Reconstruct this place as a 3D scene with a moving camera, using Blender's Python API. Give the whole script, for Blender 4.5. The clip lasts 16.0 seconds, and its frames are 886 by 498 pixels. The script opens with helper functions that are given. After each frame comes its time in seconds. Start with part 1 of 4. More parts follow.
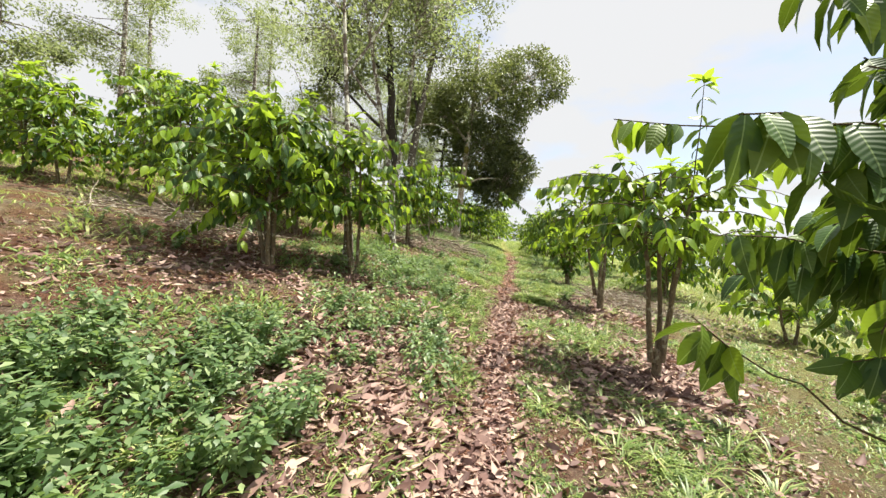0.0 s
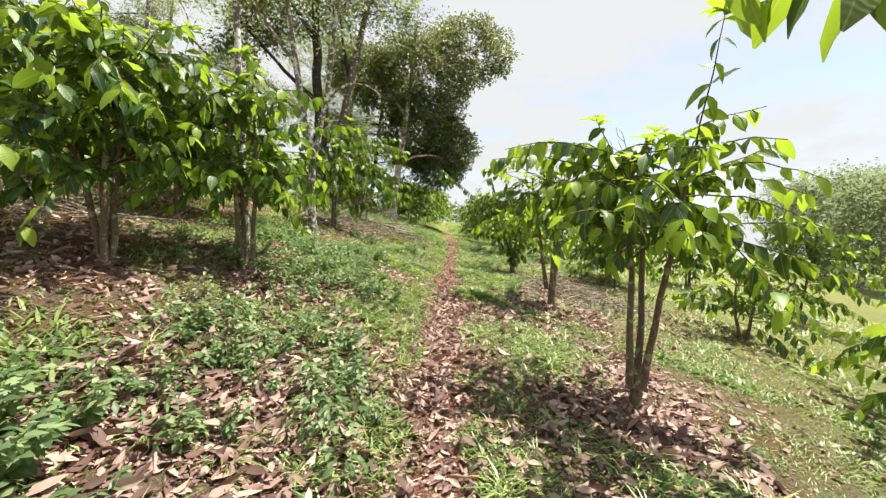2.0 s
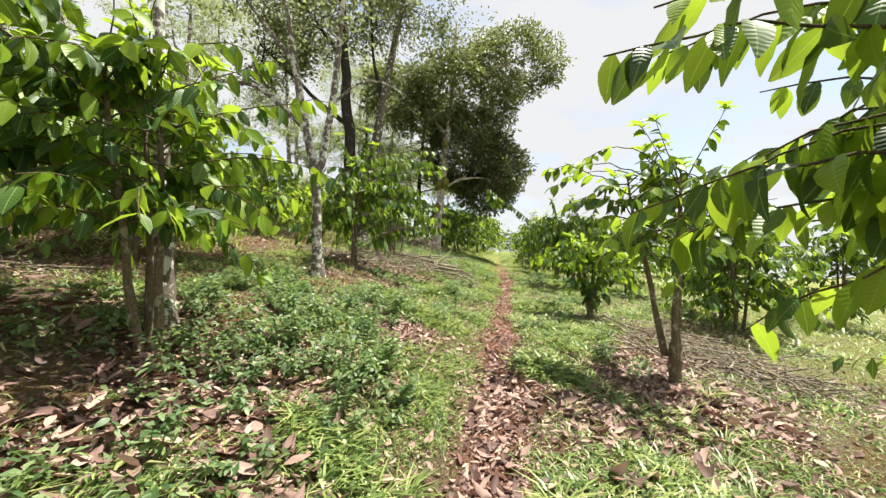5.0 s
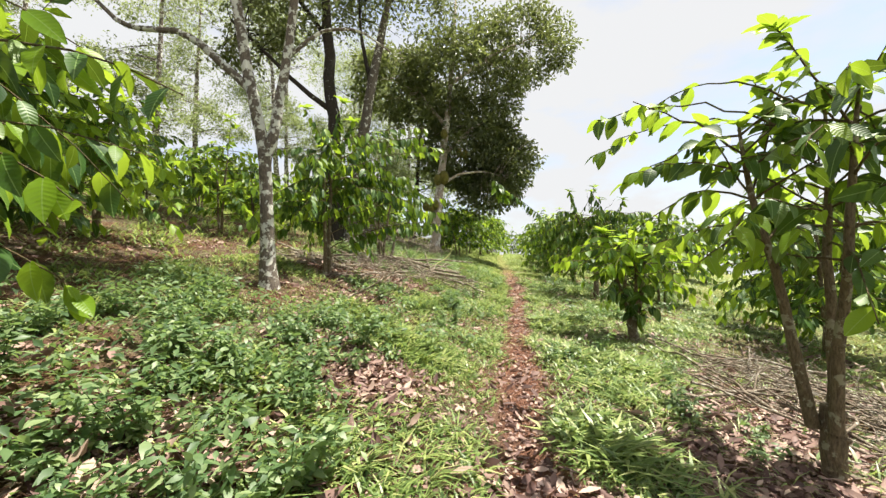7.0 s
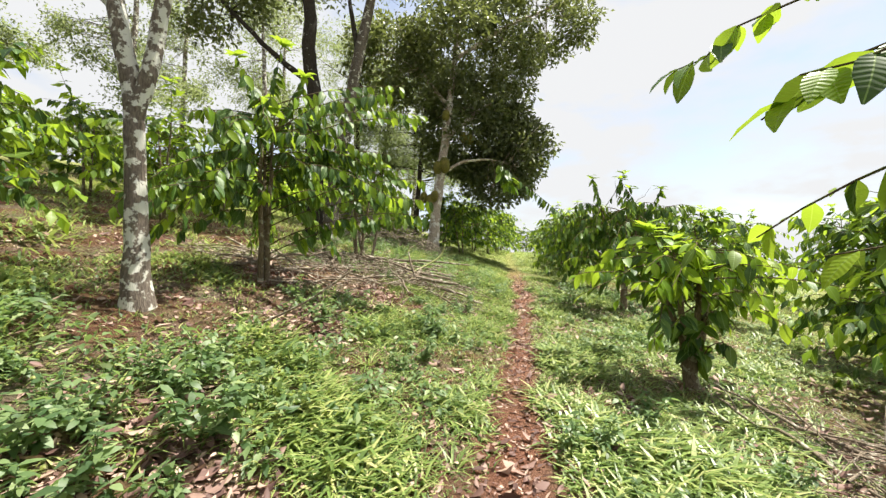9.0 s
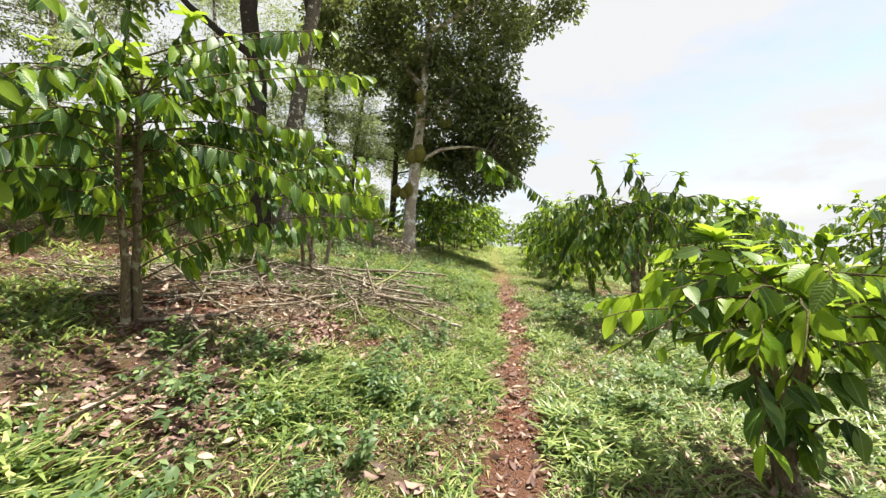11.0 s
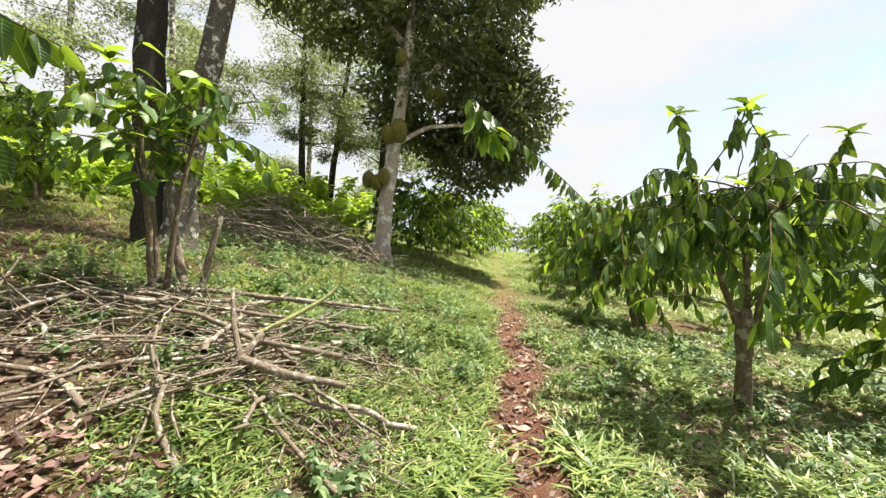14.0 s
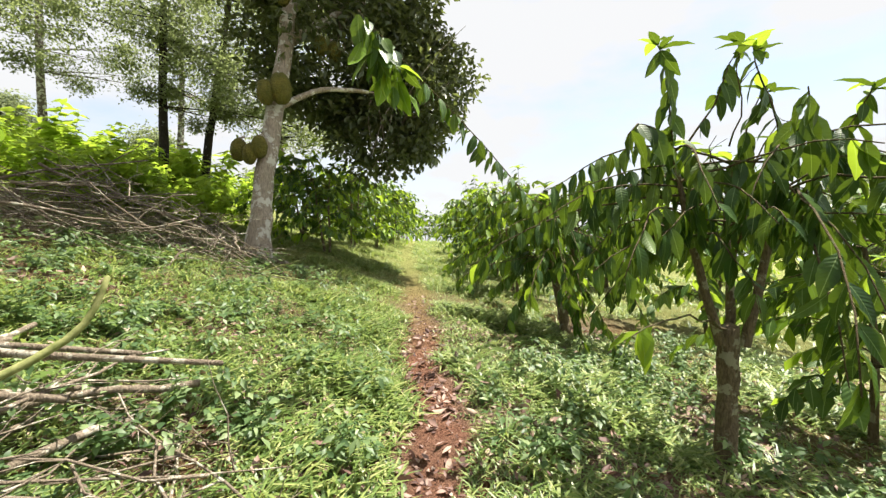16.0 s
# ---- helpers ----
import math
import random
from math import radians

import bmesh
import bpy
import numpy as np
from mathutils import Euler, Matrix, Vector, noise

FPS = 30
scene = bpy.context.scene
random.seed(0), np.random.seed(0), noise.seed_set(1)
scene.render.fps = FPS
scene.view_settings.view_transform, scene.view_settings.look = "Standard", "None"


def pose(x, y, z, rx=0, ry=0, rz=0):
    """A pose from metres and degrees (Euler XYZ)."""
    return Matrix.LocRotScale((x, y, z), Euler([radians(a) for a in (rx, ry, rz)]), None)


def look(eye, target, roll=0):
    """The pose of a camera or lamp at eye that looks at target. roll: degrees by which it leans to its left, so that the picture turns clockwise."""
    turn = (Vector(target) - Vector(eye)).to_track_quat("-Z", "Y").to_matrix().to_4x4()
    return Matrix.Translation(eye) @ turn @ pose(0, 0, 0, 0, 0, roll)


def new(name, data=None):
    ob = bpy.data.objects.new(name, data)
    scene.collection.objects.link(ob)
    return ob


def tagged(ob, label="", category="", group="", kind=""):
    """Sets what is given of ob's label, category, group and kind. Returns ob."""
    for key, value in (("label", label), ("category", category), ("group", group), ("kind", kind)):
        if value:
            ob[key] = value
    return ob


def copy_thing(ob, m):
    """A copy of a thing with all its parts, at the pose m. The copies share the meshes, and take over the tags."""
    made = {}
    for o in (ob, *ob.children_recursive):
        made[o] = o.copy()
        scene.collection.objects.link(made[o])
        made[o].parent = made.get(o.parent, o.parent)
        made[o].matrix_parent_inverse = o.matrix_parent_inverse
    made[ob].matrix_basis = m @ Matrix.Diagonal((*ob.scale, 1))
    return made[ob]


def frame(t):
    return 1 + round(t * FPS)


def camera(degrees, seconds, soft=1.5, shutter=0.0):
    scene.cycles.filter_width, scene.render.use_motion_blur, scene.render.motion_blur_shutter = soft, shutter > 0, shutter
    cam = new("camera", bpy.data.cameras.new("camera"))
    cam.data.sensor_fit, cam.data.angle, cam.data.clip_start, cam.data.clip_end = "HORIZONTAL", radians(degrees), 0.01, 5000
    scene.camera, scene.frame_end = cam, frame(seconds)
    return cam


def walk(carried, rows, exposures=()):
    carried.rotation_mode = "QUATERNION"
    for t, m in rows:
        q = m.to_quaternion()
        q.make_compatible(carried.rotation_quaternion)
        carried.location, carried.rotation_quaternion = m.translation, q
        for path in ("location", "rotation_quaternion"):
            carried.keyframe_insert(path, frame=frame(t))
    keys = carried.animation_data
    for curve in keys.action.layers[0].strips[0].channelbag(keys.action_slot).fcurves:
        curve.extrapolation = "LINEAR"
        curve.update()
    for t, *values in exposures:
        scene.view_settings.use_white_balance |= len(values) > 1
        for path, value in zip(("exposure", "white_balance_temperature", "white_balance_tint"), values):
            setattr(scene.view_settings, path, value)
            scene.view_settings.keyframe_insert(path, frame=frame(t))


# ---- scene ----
cam = camera(97.4, 16.0, soft=1.4)
METRES, EYE, TILT, LEAN, TURN = 13.5, 1.5, -1.0, -1.0, 0.0
ROWS = [
    (0.0, 0.0, 0.0, 0.0, 0.0, 0.0, 0.0),
    (0.5, 0.0044, 0.0172, -0.0025, -5.58, -1.95, -0.62),
    (1.0, 0.013, 0.0438, 0.0024, -8.26, -2.2, -1.46),
    (1.5, 0.0144, 0.0727, 0.0022, -9.62, -2.52, -1.47),
    (2.0, 0.0144, 0.1039, 0.0082, -8.85, -2.87, -0.49),
    (2.5, 0.0221, 0.135, 0.0081, -6.64, -2.79, 0.68),
    (3.0, 0.0275, 0.1629, 0.0077, -5.59, -2.68, 1.23),
    (3.5, 0.0314, 0.1946, 0.0111, -5.28, -2.41, 1.57),
    (4.0, 0.0406, 0.2239, 0.0109, -3.63, -1.11, 1.78),
    (4.5, 0.0476, 0.2538, 0.0125, -1.25, 1.26, 1.63),
    (7.0, 0.0607, 0.4185, 0.0143, -0.59, 2.2, 2.58),
    (7.5, 0.0686, 0.452, 0.0171, 0.36, 1.5, 2.34),
    (8.0, 0.0762, 0.4865, 0.0198, 0.54, 2.04, 2.09),
    (8.5, 0.0884, 0.5199, 0.0198, 0.69, 1.94, 1.85),
    (9.0, 0.0957, 0.5531, 0.0234, 1.23, 1.6, 1.63),
    (11.5, 0.1209, 0.7007, 0.0433, -1.32, 0.39, 2.97),
    (12.0, 0.1299, 0.7366, 0.0438, -1.14, 1.14, 2.1),
    (12.5, 0.1362, 0.7738, 0.0471, -1.18, 1.53, 1.55),
    (13.0, 0.1452, 0.8092, 0.0477, -0.2, 1.53, 1.58),
    (13.5, 0.1498, 0.8407, 0.0476, 0.4, 1.12, 1.81),
    (14.0, 0.15, 0.8744, 0.0502, -0.24, 0.86, 1.86),
    (14.5, 0.1554, 0.9068, 0.0489, -1.04, 0.55, 1.89),
    (15.0, 0.1619, 0.9351, 0.0525, -2.14, 0.11, 2.03),
    (15.5, 0.1648, 0.963, 0.0533, -5.72, -0.33, 2.17),
    (16.0, 0.1692, 0.977, 0.0553, -13.1, -1.37, 2.13),
]
walk(cam, [(t, pose(0, 0, EYE, TILT, LEAN, TURN) @ pose(METRES * x, METRES * y, METRES * z, 90 + pitch, roll, yaw)) for t, x, y, z, yaw, pitch, roll in ROWS],
     exposures=[(0.0, 1.29), (9.0, 1.32), (16.0, 1.4)])

# ---- world, sun ----
SUN_ELEVATION, SUN_AZIMUTH = 66.0, 68.0  # degrees; azimuth from +y towards +x
world = bpy.data.worlds.new("sky")
scene.world = world
world.use_nodes = True
wn, wl = world.node_tree.nodes, world.node_tree.links
wn.clear()
w_out = wn.new("ShaderNodeOutputWorld")
w_bg = wn.new("ShaderNodeBackground")
w_sky = wn.new("ShaderNodeTexSky")
w_sky.sky_type, w_sky.sun_disc = "NISHITA", False
w_sky.sun_elevation, w_sky.sun_rotation = radians(SUN_ELEVATION), radians(SUN_AZIMUTH)
w_scale = wn.new("ShaderNodeVectorMath")
w_scale.operation = "SCALE"
w_scale.inputs["Scale"].default_value = 1.6
w_co = wn.new("ShaderNodeTexCoord")
w_map = wn.new("ShaderNodeMapping")
w_map.inputs["Scale"].default_value = (1.0, 1.0, 2.4)
w_noise = wn.new("ShaderNodeTexNoise")
w_noise.inputs["Scale"].default_value = 2.6
w_noise.inputs["Detail"].default_value = 6.0
w_noise.inputs["Roughness"].default_value = 0.55
w_ramp = wn.new("ShaderNodeValToRGB")
w_ramp.color_ramp.elements[0].position, w_ramp.color_ramp.elements[0].color = 0.31, (0.35, 0.35, 0.35, 1)
w_ramp.color_ramp.elements[1].position, w_ramp.color_ramp.elements[1].color = 0.50, (1, 1, 1, 1)
w_mix = wn.new("ShaderNodeMix")
w_mix.data_type = "RGBA"
w_mix.inputs[7].default_value = (6.15, 6.2, 6.3, 1)  # bright thin cloud
wl.new(w_co.outputs["Generated"], w_map.inputs["Vector"])
wl.new(w_map.outputs["Vector"], w_noise.inputs["Vector"])
wl.new(w_noise.outputs["Fac"], w_ramp.inputs["Fac"])
wl.new(w_ramp.outputs["Color"], w_mix.inputs[0])
wl.new(w_sky.outputs["Color"], w_scale.inputs[0])
wl.new(w_scale.outputs["Vector"], w_mix.inputs[6])
wl.new(w_mix.outputs[2], w_bg.inputs["Color"])
w_bg.inputs["Strength"].default_value = 0.058
wl.new(w_bg.outputs["Background"], w_out.inputs["Surface"])

sun_data = bpy.data.lights.new("sun", "SUN")
sun_data.energy, sun_data.angle, sun_data.color = 5.0, radians(0.6), (1.0, 0.95, 0.82)
sun = new("sun", sun_data)
se, sa = radians(SUN_ELEVATION), radians(SUN_AZIMUTH)
sun.matrix_world = look((math.sin(sa) * math.cos(se) * 60, math.cos(sa) * math.cos(se) * 60, math.sin(se) * 60), (0, 0, 0))


# ---- materials ----
class Nodes:
    """A small wrapper for building one material."""

    def __init__(self, name):
        self.mat = bpy.data.materials.new(name)
        self.mat.use_nodes = True
        self.n, self.l = self.mat.node_tree.nodes, self.mat.node_tree.links
        self.bsdf = self.n["Principled BSDF"]
        self.out = self.n["Material Output"]

    def add(self, kind, **sockets):
        node = self.n.new(kind)
        for key, value in sockets.items():
            self.put(node, key, value)
        return node

    def put(self, node, key, value):
        socket = node.inputs[int(key[1:])] if key[0] == "i" and key[1:].isdigit() else node.inputs[key.replace("_", " ")]
        if isinstance(value, bpy.types.NodeSocket):
            self.l.new(value, socket)
        else:
            socket.default_value = value

    def noise(self, scale, detail=4.0, rough=0.55, vector=None):
        node = self.add("ShaderNodeTexNoise", Scale=scale, Detail=detail, Roughness=rough)
        self.l.new(vector or self.place(), node.inputs["Vector"])
        return node.outputs["Fac"]

    def place(self):
        return self.add("ShaderNodeNewGeometry").outputs["Position"]

    def math(self, op, a, b=0.0):
        node = self.n.new("ShaderNodeMath")
        node.operation = op
        self.put(node, "i0", a)
        self.put(node, "i1", b)
        return node.outputs[0]

    def ramp(self, fac, *stops):
        node = self.n.new("ShaderNodeValToRGB")
        els = node.color_ramp.elements
        while len(els) < len(stops):
            els.new(0.5)
        for el, (p, c) in zip(els, stops):
            el.position = p
            el.color = (*c, 1) if len(c) == 3 else c
        self.l.new(fac, node.inputs["Fac"])
        return node.outputs["Color"]

    def mix(self, fac, a, b):
        node = self.n.new("ShaderNodeMix")
        node.data_type = "RGBA"
        for i, v in ((0, fac), (6, a), (7, b)):
            self.put(node, "i%d" % i, (*v, 1) if isinstance(v, tuple) and len(v) == 3 else v)
        return node.outputs[2]

    def bump(self, height, strength, distance):
        node = self.add("ShaderNodeBump", Height=height, Strength=strength, Distance=distance)
        self.l.new(node.outputs["Normal"], self.bsdf.inputs["Normal"])
        return node.outputs["Normal"]

    def chance(self):
        """A number of its own for every piece, whether an object or an island of a joined mesh."""
        a = self.add("ShaderNodeNewGeometry").outputs["Random Per Island"]
        b = self.add("ShaderNodeObjectInfo").outputs["Random"]
        return self.math("FRACT", self.math("ADD", a, b))

    def gloss(self, rough, spec=0.5):
        self.put(self.bsdf, "Roughness", rough)
        self.put(self.bsdf, "Specular_IOR_Level", spec)


def leaf_material(name, stops, through_colour, share, rough, spec=0.4, veins=False):
    """A thin leaf: coloured face with gloss, and light that comes through it."""
    m = Nodes(name)
    colour = m.ramp(m.chance(), *stops)
    blotch = m.noise(28.0, 3.0)
    colour = m.mix(m.math("MULTIPLY", blotch, 0.5), colour, tuple(c * 0.55 for c in stops[0][1]))
    m.gloss(rough, spec)
    if veins:
        uv = m.add("ShaderNodeUVMap").outputs["UV"]
        sep = m.add("ShaderNodeSeparateXYZ", Vector=uv)
        across = m.math("ABSOLUTE", m.math("SUBTRACT", sep.outputs["X"], 0.5))
        rib = m.math("SINE", m.math("MULTIPLY", m.math("SUBTRACT", sep.outputs["Y"], m.math("MULTIPLY", across, 0.32)), 62.0))
        mid = m.math("LESS_THAN", across, 0.022)
        colour = m.mix(m.math("MULTIPLY", mid, 0.55), colour, (0.30, 0.42, 0.14))
        m.bump(rib, 0.35, 0.0012)
    m.put(m.bsdf, "Base_Color", colour)
    thin = m.add("ShaderNodeBsdfTranslucent")
    m.put(thin, "Color", m.mix(0.6, colour, (*through_colour, 1)))
    both = m.add("ShaderNodeMixShader", Fac=share)
    m.l.new(m.bsdf.outputs[0], both.inputs[1])
    m.l.new(thin.outputs[0], both.inputs[2])
    m.l.new(both.outputs[0], m.out.inputs["Surface"])
    return m.mat


def bark_material(name, dark, light, patch, patch_share, scale=1.0):
    m = Nodes(name)
    stretch = m.add("ShaderNodeMapping", Vector=m.place())
    stretch.inputs["Scale"].default_value = (1, 1, 0.28)
    v = stretch.outputs["Vector"]
    grain = m.noise(42.0 * scale, 6.0, 0.65, v)
    colour = m.ramp(grain, (0.3, dark), (0.7, light))
    lichen = m.noise(5.5 * scale, 5.0, 0.62)
    mask = m.ramp(lichen, (0.62 - patch_share, (0, 0, 0)), (0.66 - patch_share, (1, 1, 1)))
    colour = m.mix(mask, colour, patch)
    m.put(m.bsdf, "Base_Color", colour)
    m.gloss(0.88, 0.25)
    m.bump(grain, 0.8, 0.02)
    return m.mat


M_COFFEE = leaf_material("coffee leaf", [(0.0, (0.016, 0.050, 0.012)), (0.4, (0.042, 0.105, 0.014)), (0.75, (0.080, 0.160, 0.020)), (1.0, (0.15, 0.23, 0.026))], (0.32, 0.46, 0.03), 0.21, 0.46, 0.36, True)
M_YOUNG = leaf_material("young coffee leaf", [(0.0, (0.13, 0.25, 0.015)), (0.6, (0.23, 0.37, 0.02)), (1.0, (0.29, 0.40, 0.03))], (0.48, 0.63, 0.05), 0.5, 0.4, 0.35, True)
M_CANOPY = leaf_material("canopy leaf", [(0.0, (0.050, 0.066, 0.028)), (0.5, (0.095, 0.120, 0.045)), (1.0, (0.19, 0.21, 0.080))], (0.34, 0.40, 0.10), 0.34, 0.4, 0.6)
M_AIRY = leaf_material("airy tree leaf", [(0.0, (0.085, 0.115, 0.055)), (0.6, (0.16, 0.20, 0.085)), (1.0, (0.28, 0.31, 0.15))], (0.46, 0.54, 0.20), 0.5, 0.5)
# greyed, lightened greens: aerial haze put into the leaf colour
M_FAR = leaf_material("haze-paled tree leaf", [(0.0, (0.12, 0.16, 0.09)), (1.0, (0.28, 0.32, 0.18))], (0.42, 0.48, 0.22), 0.4, 0.6)
M_GRASS = leaf_material("grass", [(0.0, (0.075, 0.125, 0.040)), (0.4, (0.20, 0.300, 0.084)), (0.8, (0.40, 0.475, 0.155)), (1.0, (0.64, 0.62, 0.29))], (0.54, 0.64, 0.14), 0.34, 0.42, 0.5)
M_HERB = leaf_material("weed leaf", [(0.0, (0.055, 0.105, 0.045)), (0.6, (0.14, 0.220, 0.088)), (1.0, (0.36, 0.44, 0.21))], (0.40, 0.58, 0.14), 0.36, 0.45, 0.4)
# young yellow-green, lightened further so that shaded shrubs look sunlit
M_BRIGHT = leaf_material("sunlit-toned shrub leaf", [(0.0, (0.17, 0.30, 0.03)), (1.0, (0.40, 0.50, 0.07))], (0.62, 0.80, 0.08), 0.5, 0.5, 0.3)
M_LITTER = leaf_material("fallen leaf", [(0.0, (0.075, 0.040, 0.035)), (0.35, (0.20, 0.115, 0.100)), (0.7, (0.42, 0.28, 0.235)), (1.0, (0.60, 0.45, 0.36))], (0.5, 0.25, 0.14), 0.10, 0.6, 0.3)
M_BARK_GREY = bark_material("grey lichen bark", (0.07, 0.055, 0.045), (0.22, 0.18, 0.15), (0.60, 0.59, 0.54), 0.11, 1.6)
M_BARK_DARK = bark_material("dark mossy bark", (0.012, 0.010, 0.008), (0.052, 0.042, 0.033), (0.26, 0.26, 0.23), 0.0)
M_BARK_MID = bark_material("weathered brown bark", (0.030, 0.024, 0.019), (0.16, 0.135, 0.11), (0.44, 0.43, 0.39), 0.06, 1.8)
M_BARK_JACK = bark_material("pale jackfruit bark", (0.20, 0.155, 0.125), (0.45, 0.38, 0.31), (0.58, 0.55, 0.50), 0.09)
M_BARK_COFFEE = bark_material("coffee bark", (0.07, 0.05, 0.032), (0.22, 0.17, 0.11), (0.30, 0.28, 0.20), 0.06, 2.0)
M_TWIG = bark_material("green brown twig", (0.05, 0.035, 0.022), (0.16, 0.12, 0.06), (0.13, 0.15, 0.06), 0.06, 3.0)
M_STICK = bark_material("dead wood", (0.10, 0.075, 0.056), (0.31, 0.25, 0.19), (0.46, 0.42, 0.35), 0.07, 2.0)


def green_stick_material():
    m = Nodes("fresh cut stem")
    m.put(m.bsdf, "Base_Color", m.ramp(m.noise(30.0), (0.3, (0.15, 0.17, 0.05)), (0.7, (0.36, 0.36, 0.15))))
    m.gloss(0.7, 0.3)
    return m.mat


M_GREEN_STICK = green_stick_material()


def fruit_material():
    m = Nodes("jackfruit skin")
    cells = m.add("ShaderNodeTexVoronoi", Scale=48.0)
    m.l.new(m.place(), cells.inputs["Vector"])
    d = cells.outputs["Distance"]
    colour = m.ramp(m.noise(6.0), (0.3, (0.13, 0.14, 0.025)), (0.7, (0.30, 0.25, 0.05)))
    m.put(m.bsdf, "Base_Color", m.mix(m.math("MULTIPLY", d, 0.8), colour, (0.08, 0.07, 0.015)))
    m.gloss(0.65, 0.3)
    m.bump(m.math("SUBTRACT", 1.0, d), 1.0, 0.03)
    return m.mat


M_FRUIT = fruit_material()


def soil_material():
    """Red laterite with crumbs, dry straw and a thin green film away from the trodden line."""
    m = Nodes("red soil")
    p = m.place()
    sep = m.add("ShaderNodeSeparateXYZ", Vector=p)
    bend = m.math("MULTIPLY", m.math("MINIMUM", m.math("MAXIMUM", m.math("SUBTRACT", sep.outputs["Y"], 16.0), 0.0), 12.0), 0.07)
    side = m.math("ADD", m.math("SUBTRACT", sep.outputs["X"], m.math("MULTIPLY", sep.outputs["Y"], 0.19)), m.math("ADD", bend, 0.2))
    wobble = m.math("MULTIPLY", m.math("SUBTRACT", m.noise(1.3, 3.0), 0.5), 0.5)
    off = m.math("ABSOLUTE", m.math("ADD", side, wobble))
    crumbs = m.noise(60.0, 6.0, 0.7)
    broad = m.noise(1.7, 5.0, 0.6)
    red = m.ramp(crumbs, (0.28, (0.065, 0.027, 0.020)), (0.5, (0.17, 0.072, 0.048)), (0.75, (0.37, 0.19, 0.13)))
    straw = m.ramp(m.noise(34.0, 5.0, 0.7), (0.3, (0.10, 0.068, 0.052)), (0.7, (0.33, 0.25, 0.185)))
    base = m.mix(m.ramp(broad, (0.42, (0, 0, 0)), (0.62, (1, 1, 1))), red, straw)
    base = m.mix(m.ramp(off, (0.10, (0.7, 0.7, 0.7)), (0.40, (0, 0, 0))), base, m.ramp(crumbs, (0.3, (0.14, 0.050, 0.030)), (0.7, (0.46, 0.225, 0.145))))
    green = m.ramp(m.noise(48.0, 6.0, 0.7), (0.3, (0.11, 0.15, 0.035)), (0.7, (0.42, 0.45, 0.15)))
    cover = m.math("MULTIPLY", m.ramp(m.noise(0.9, 6.0, 0.65), (0.42, (0, 0, 0)), (0.60, (1, 1, 1))), m.ramp(off, (0.14, (0, 0, 0)), (0.55, (1, 1, 1))))
    far = m.ramp(m.math("MULTIPLY", side, 0.1), (0.2, (0, 0, 0)), (0.5, (1, 1, 1)))
    cover = m.math("MAXIMUM", m.math("MULTIPLY", cover, 0.2), m.math("MULTIPLY", far, 0.75))
    cover = m.math("MAXIMUM", cover, m.ramp(m.math("MULTIPLY", sep.outputs["Y"], 0.02), (0.34, (0, 0, 0)), (0.46, (0.85, 0.85, 0.85))))
    m.put(m.bsdf, "Base_Color", m.mix(cover, base, green))
    m.gloss(0.95, 0.15)
    m.bump(m.math("ADD", crumbs, m.noise(14.0, 6.0, 0.7)), 1.0, 0.08)
    return m.mat


M_SOIL = soil_material()

# ---- ground shape ----
TRAIL_Y = (-60, -30, 0, 2.68, 5.8, 8.7, 11.1, 13.8, 16.2, 19, 23, 28, 36, 50, 80, 400)
TRAIL_Z = (-1.6, -0.9, -0.22, -0.10, 0.16, 0.335, 0.44, 0.555, 0.72, 0.93, 1.2, 1.5, 1.72, 1.4, -1, -30)
SMOOTH_Y = np.arange(-60, 400, 0.5)
SMOOTH_Z = np.convolve(np.pad(np.interp(SMOOTH_Y, TRAIL_Y, TRAIL_Z), 4, mode="edge"), np.ones(9) / 9, mode="valid")


def waves(x, y):
    """Slow unevenness, about -1 to 1."""
    return (np.sin(1.7 * x + 0.8 * y + 1) + np.sin(-0.9 * x + 2.1 * y + 2.2) + np.sin(2.9 * x + 1.3 * y + 0.4) * 0.6 + np.sin(4.1 * x - 3.7 * y) * 0.4) / 3


def patches(x, y, s, k):
    """Patchy field between 0 and 1; s is the patch size in metres, k picks one of many."""
    u, v = np.asarray(x) / s * 2.2, np.asarray(y) / s * 2.2
    f = np.sin(u + 1.3 * k + 1.1 * np.sin(v * 0.9 + k)) + np.sin(v * 1.1 - 0.7 * k + 1.2 * np.sin(u * 1.2 + 2 * k)) + 0.7 * np.sin(1.9 * u + 1.6 * v + 3 * k)
    return np.clip(0.5 + f / 4.4, 0, 1)


def trail_x(y):
    y = np.asarray(y)
    return 0.19 * y - 0.2 - 0.07 * np.clip(y - 16, 0, 12)


def lie(x, y):
    """The ground's height."""
    x, y = np.asarray(x, dtype=float), np.asarray(y, dtype=float)
    side = x - trail_x(y)
    left, right = np.maximum(-side - 0.2, 0), np.maximum(side - 0.5, 0)
    z = np.interp(y, SMOOTH_Y, SMOOTH_Z) + 0.28 * np.minimum(left, 3) + 0.22 * np.clip(left - 3, 0, 25) - 0.115 * np.minimum(right, 30)
    rough = np.clip((np.abs(side) - 0.2) / 0.8, 0, 1)
    return z + 0.035 * waves(x, y) * rough - 0.03 * np.exp(-(side / 0.2) ** 2)


def lie1(x, y):
    return float(lie(x, y))


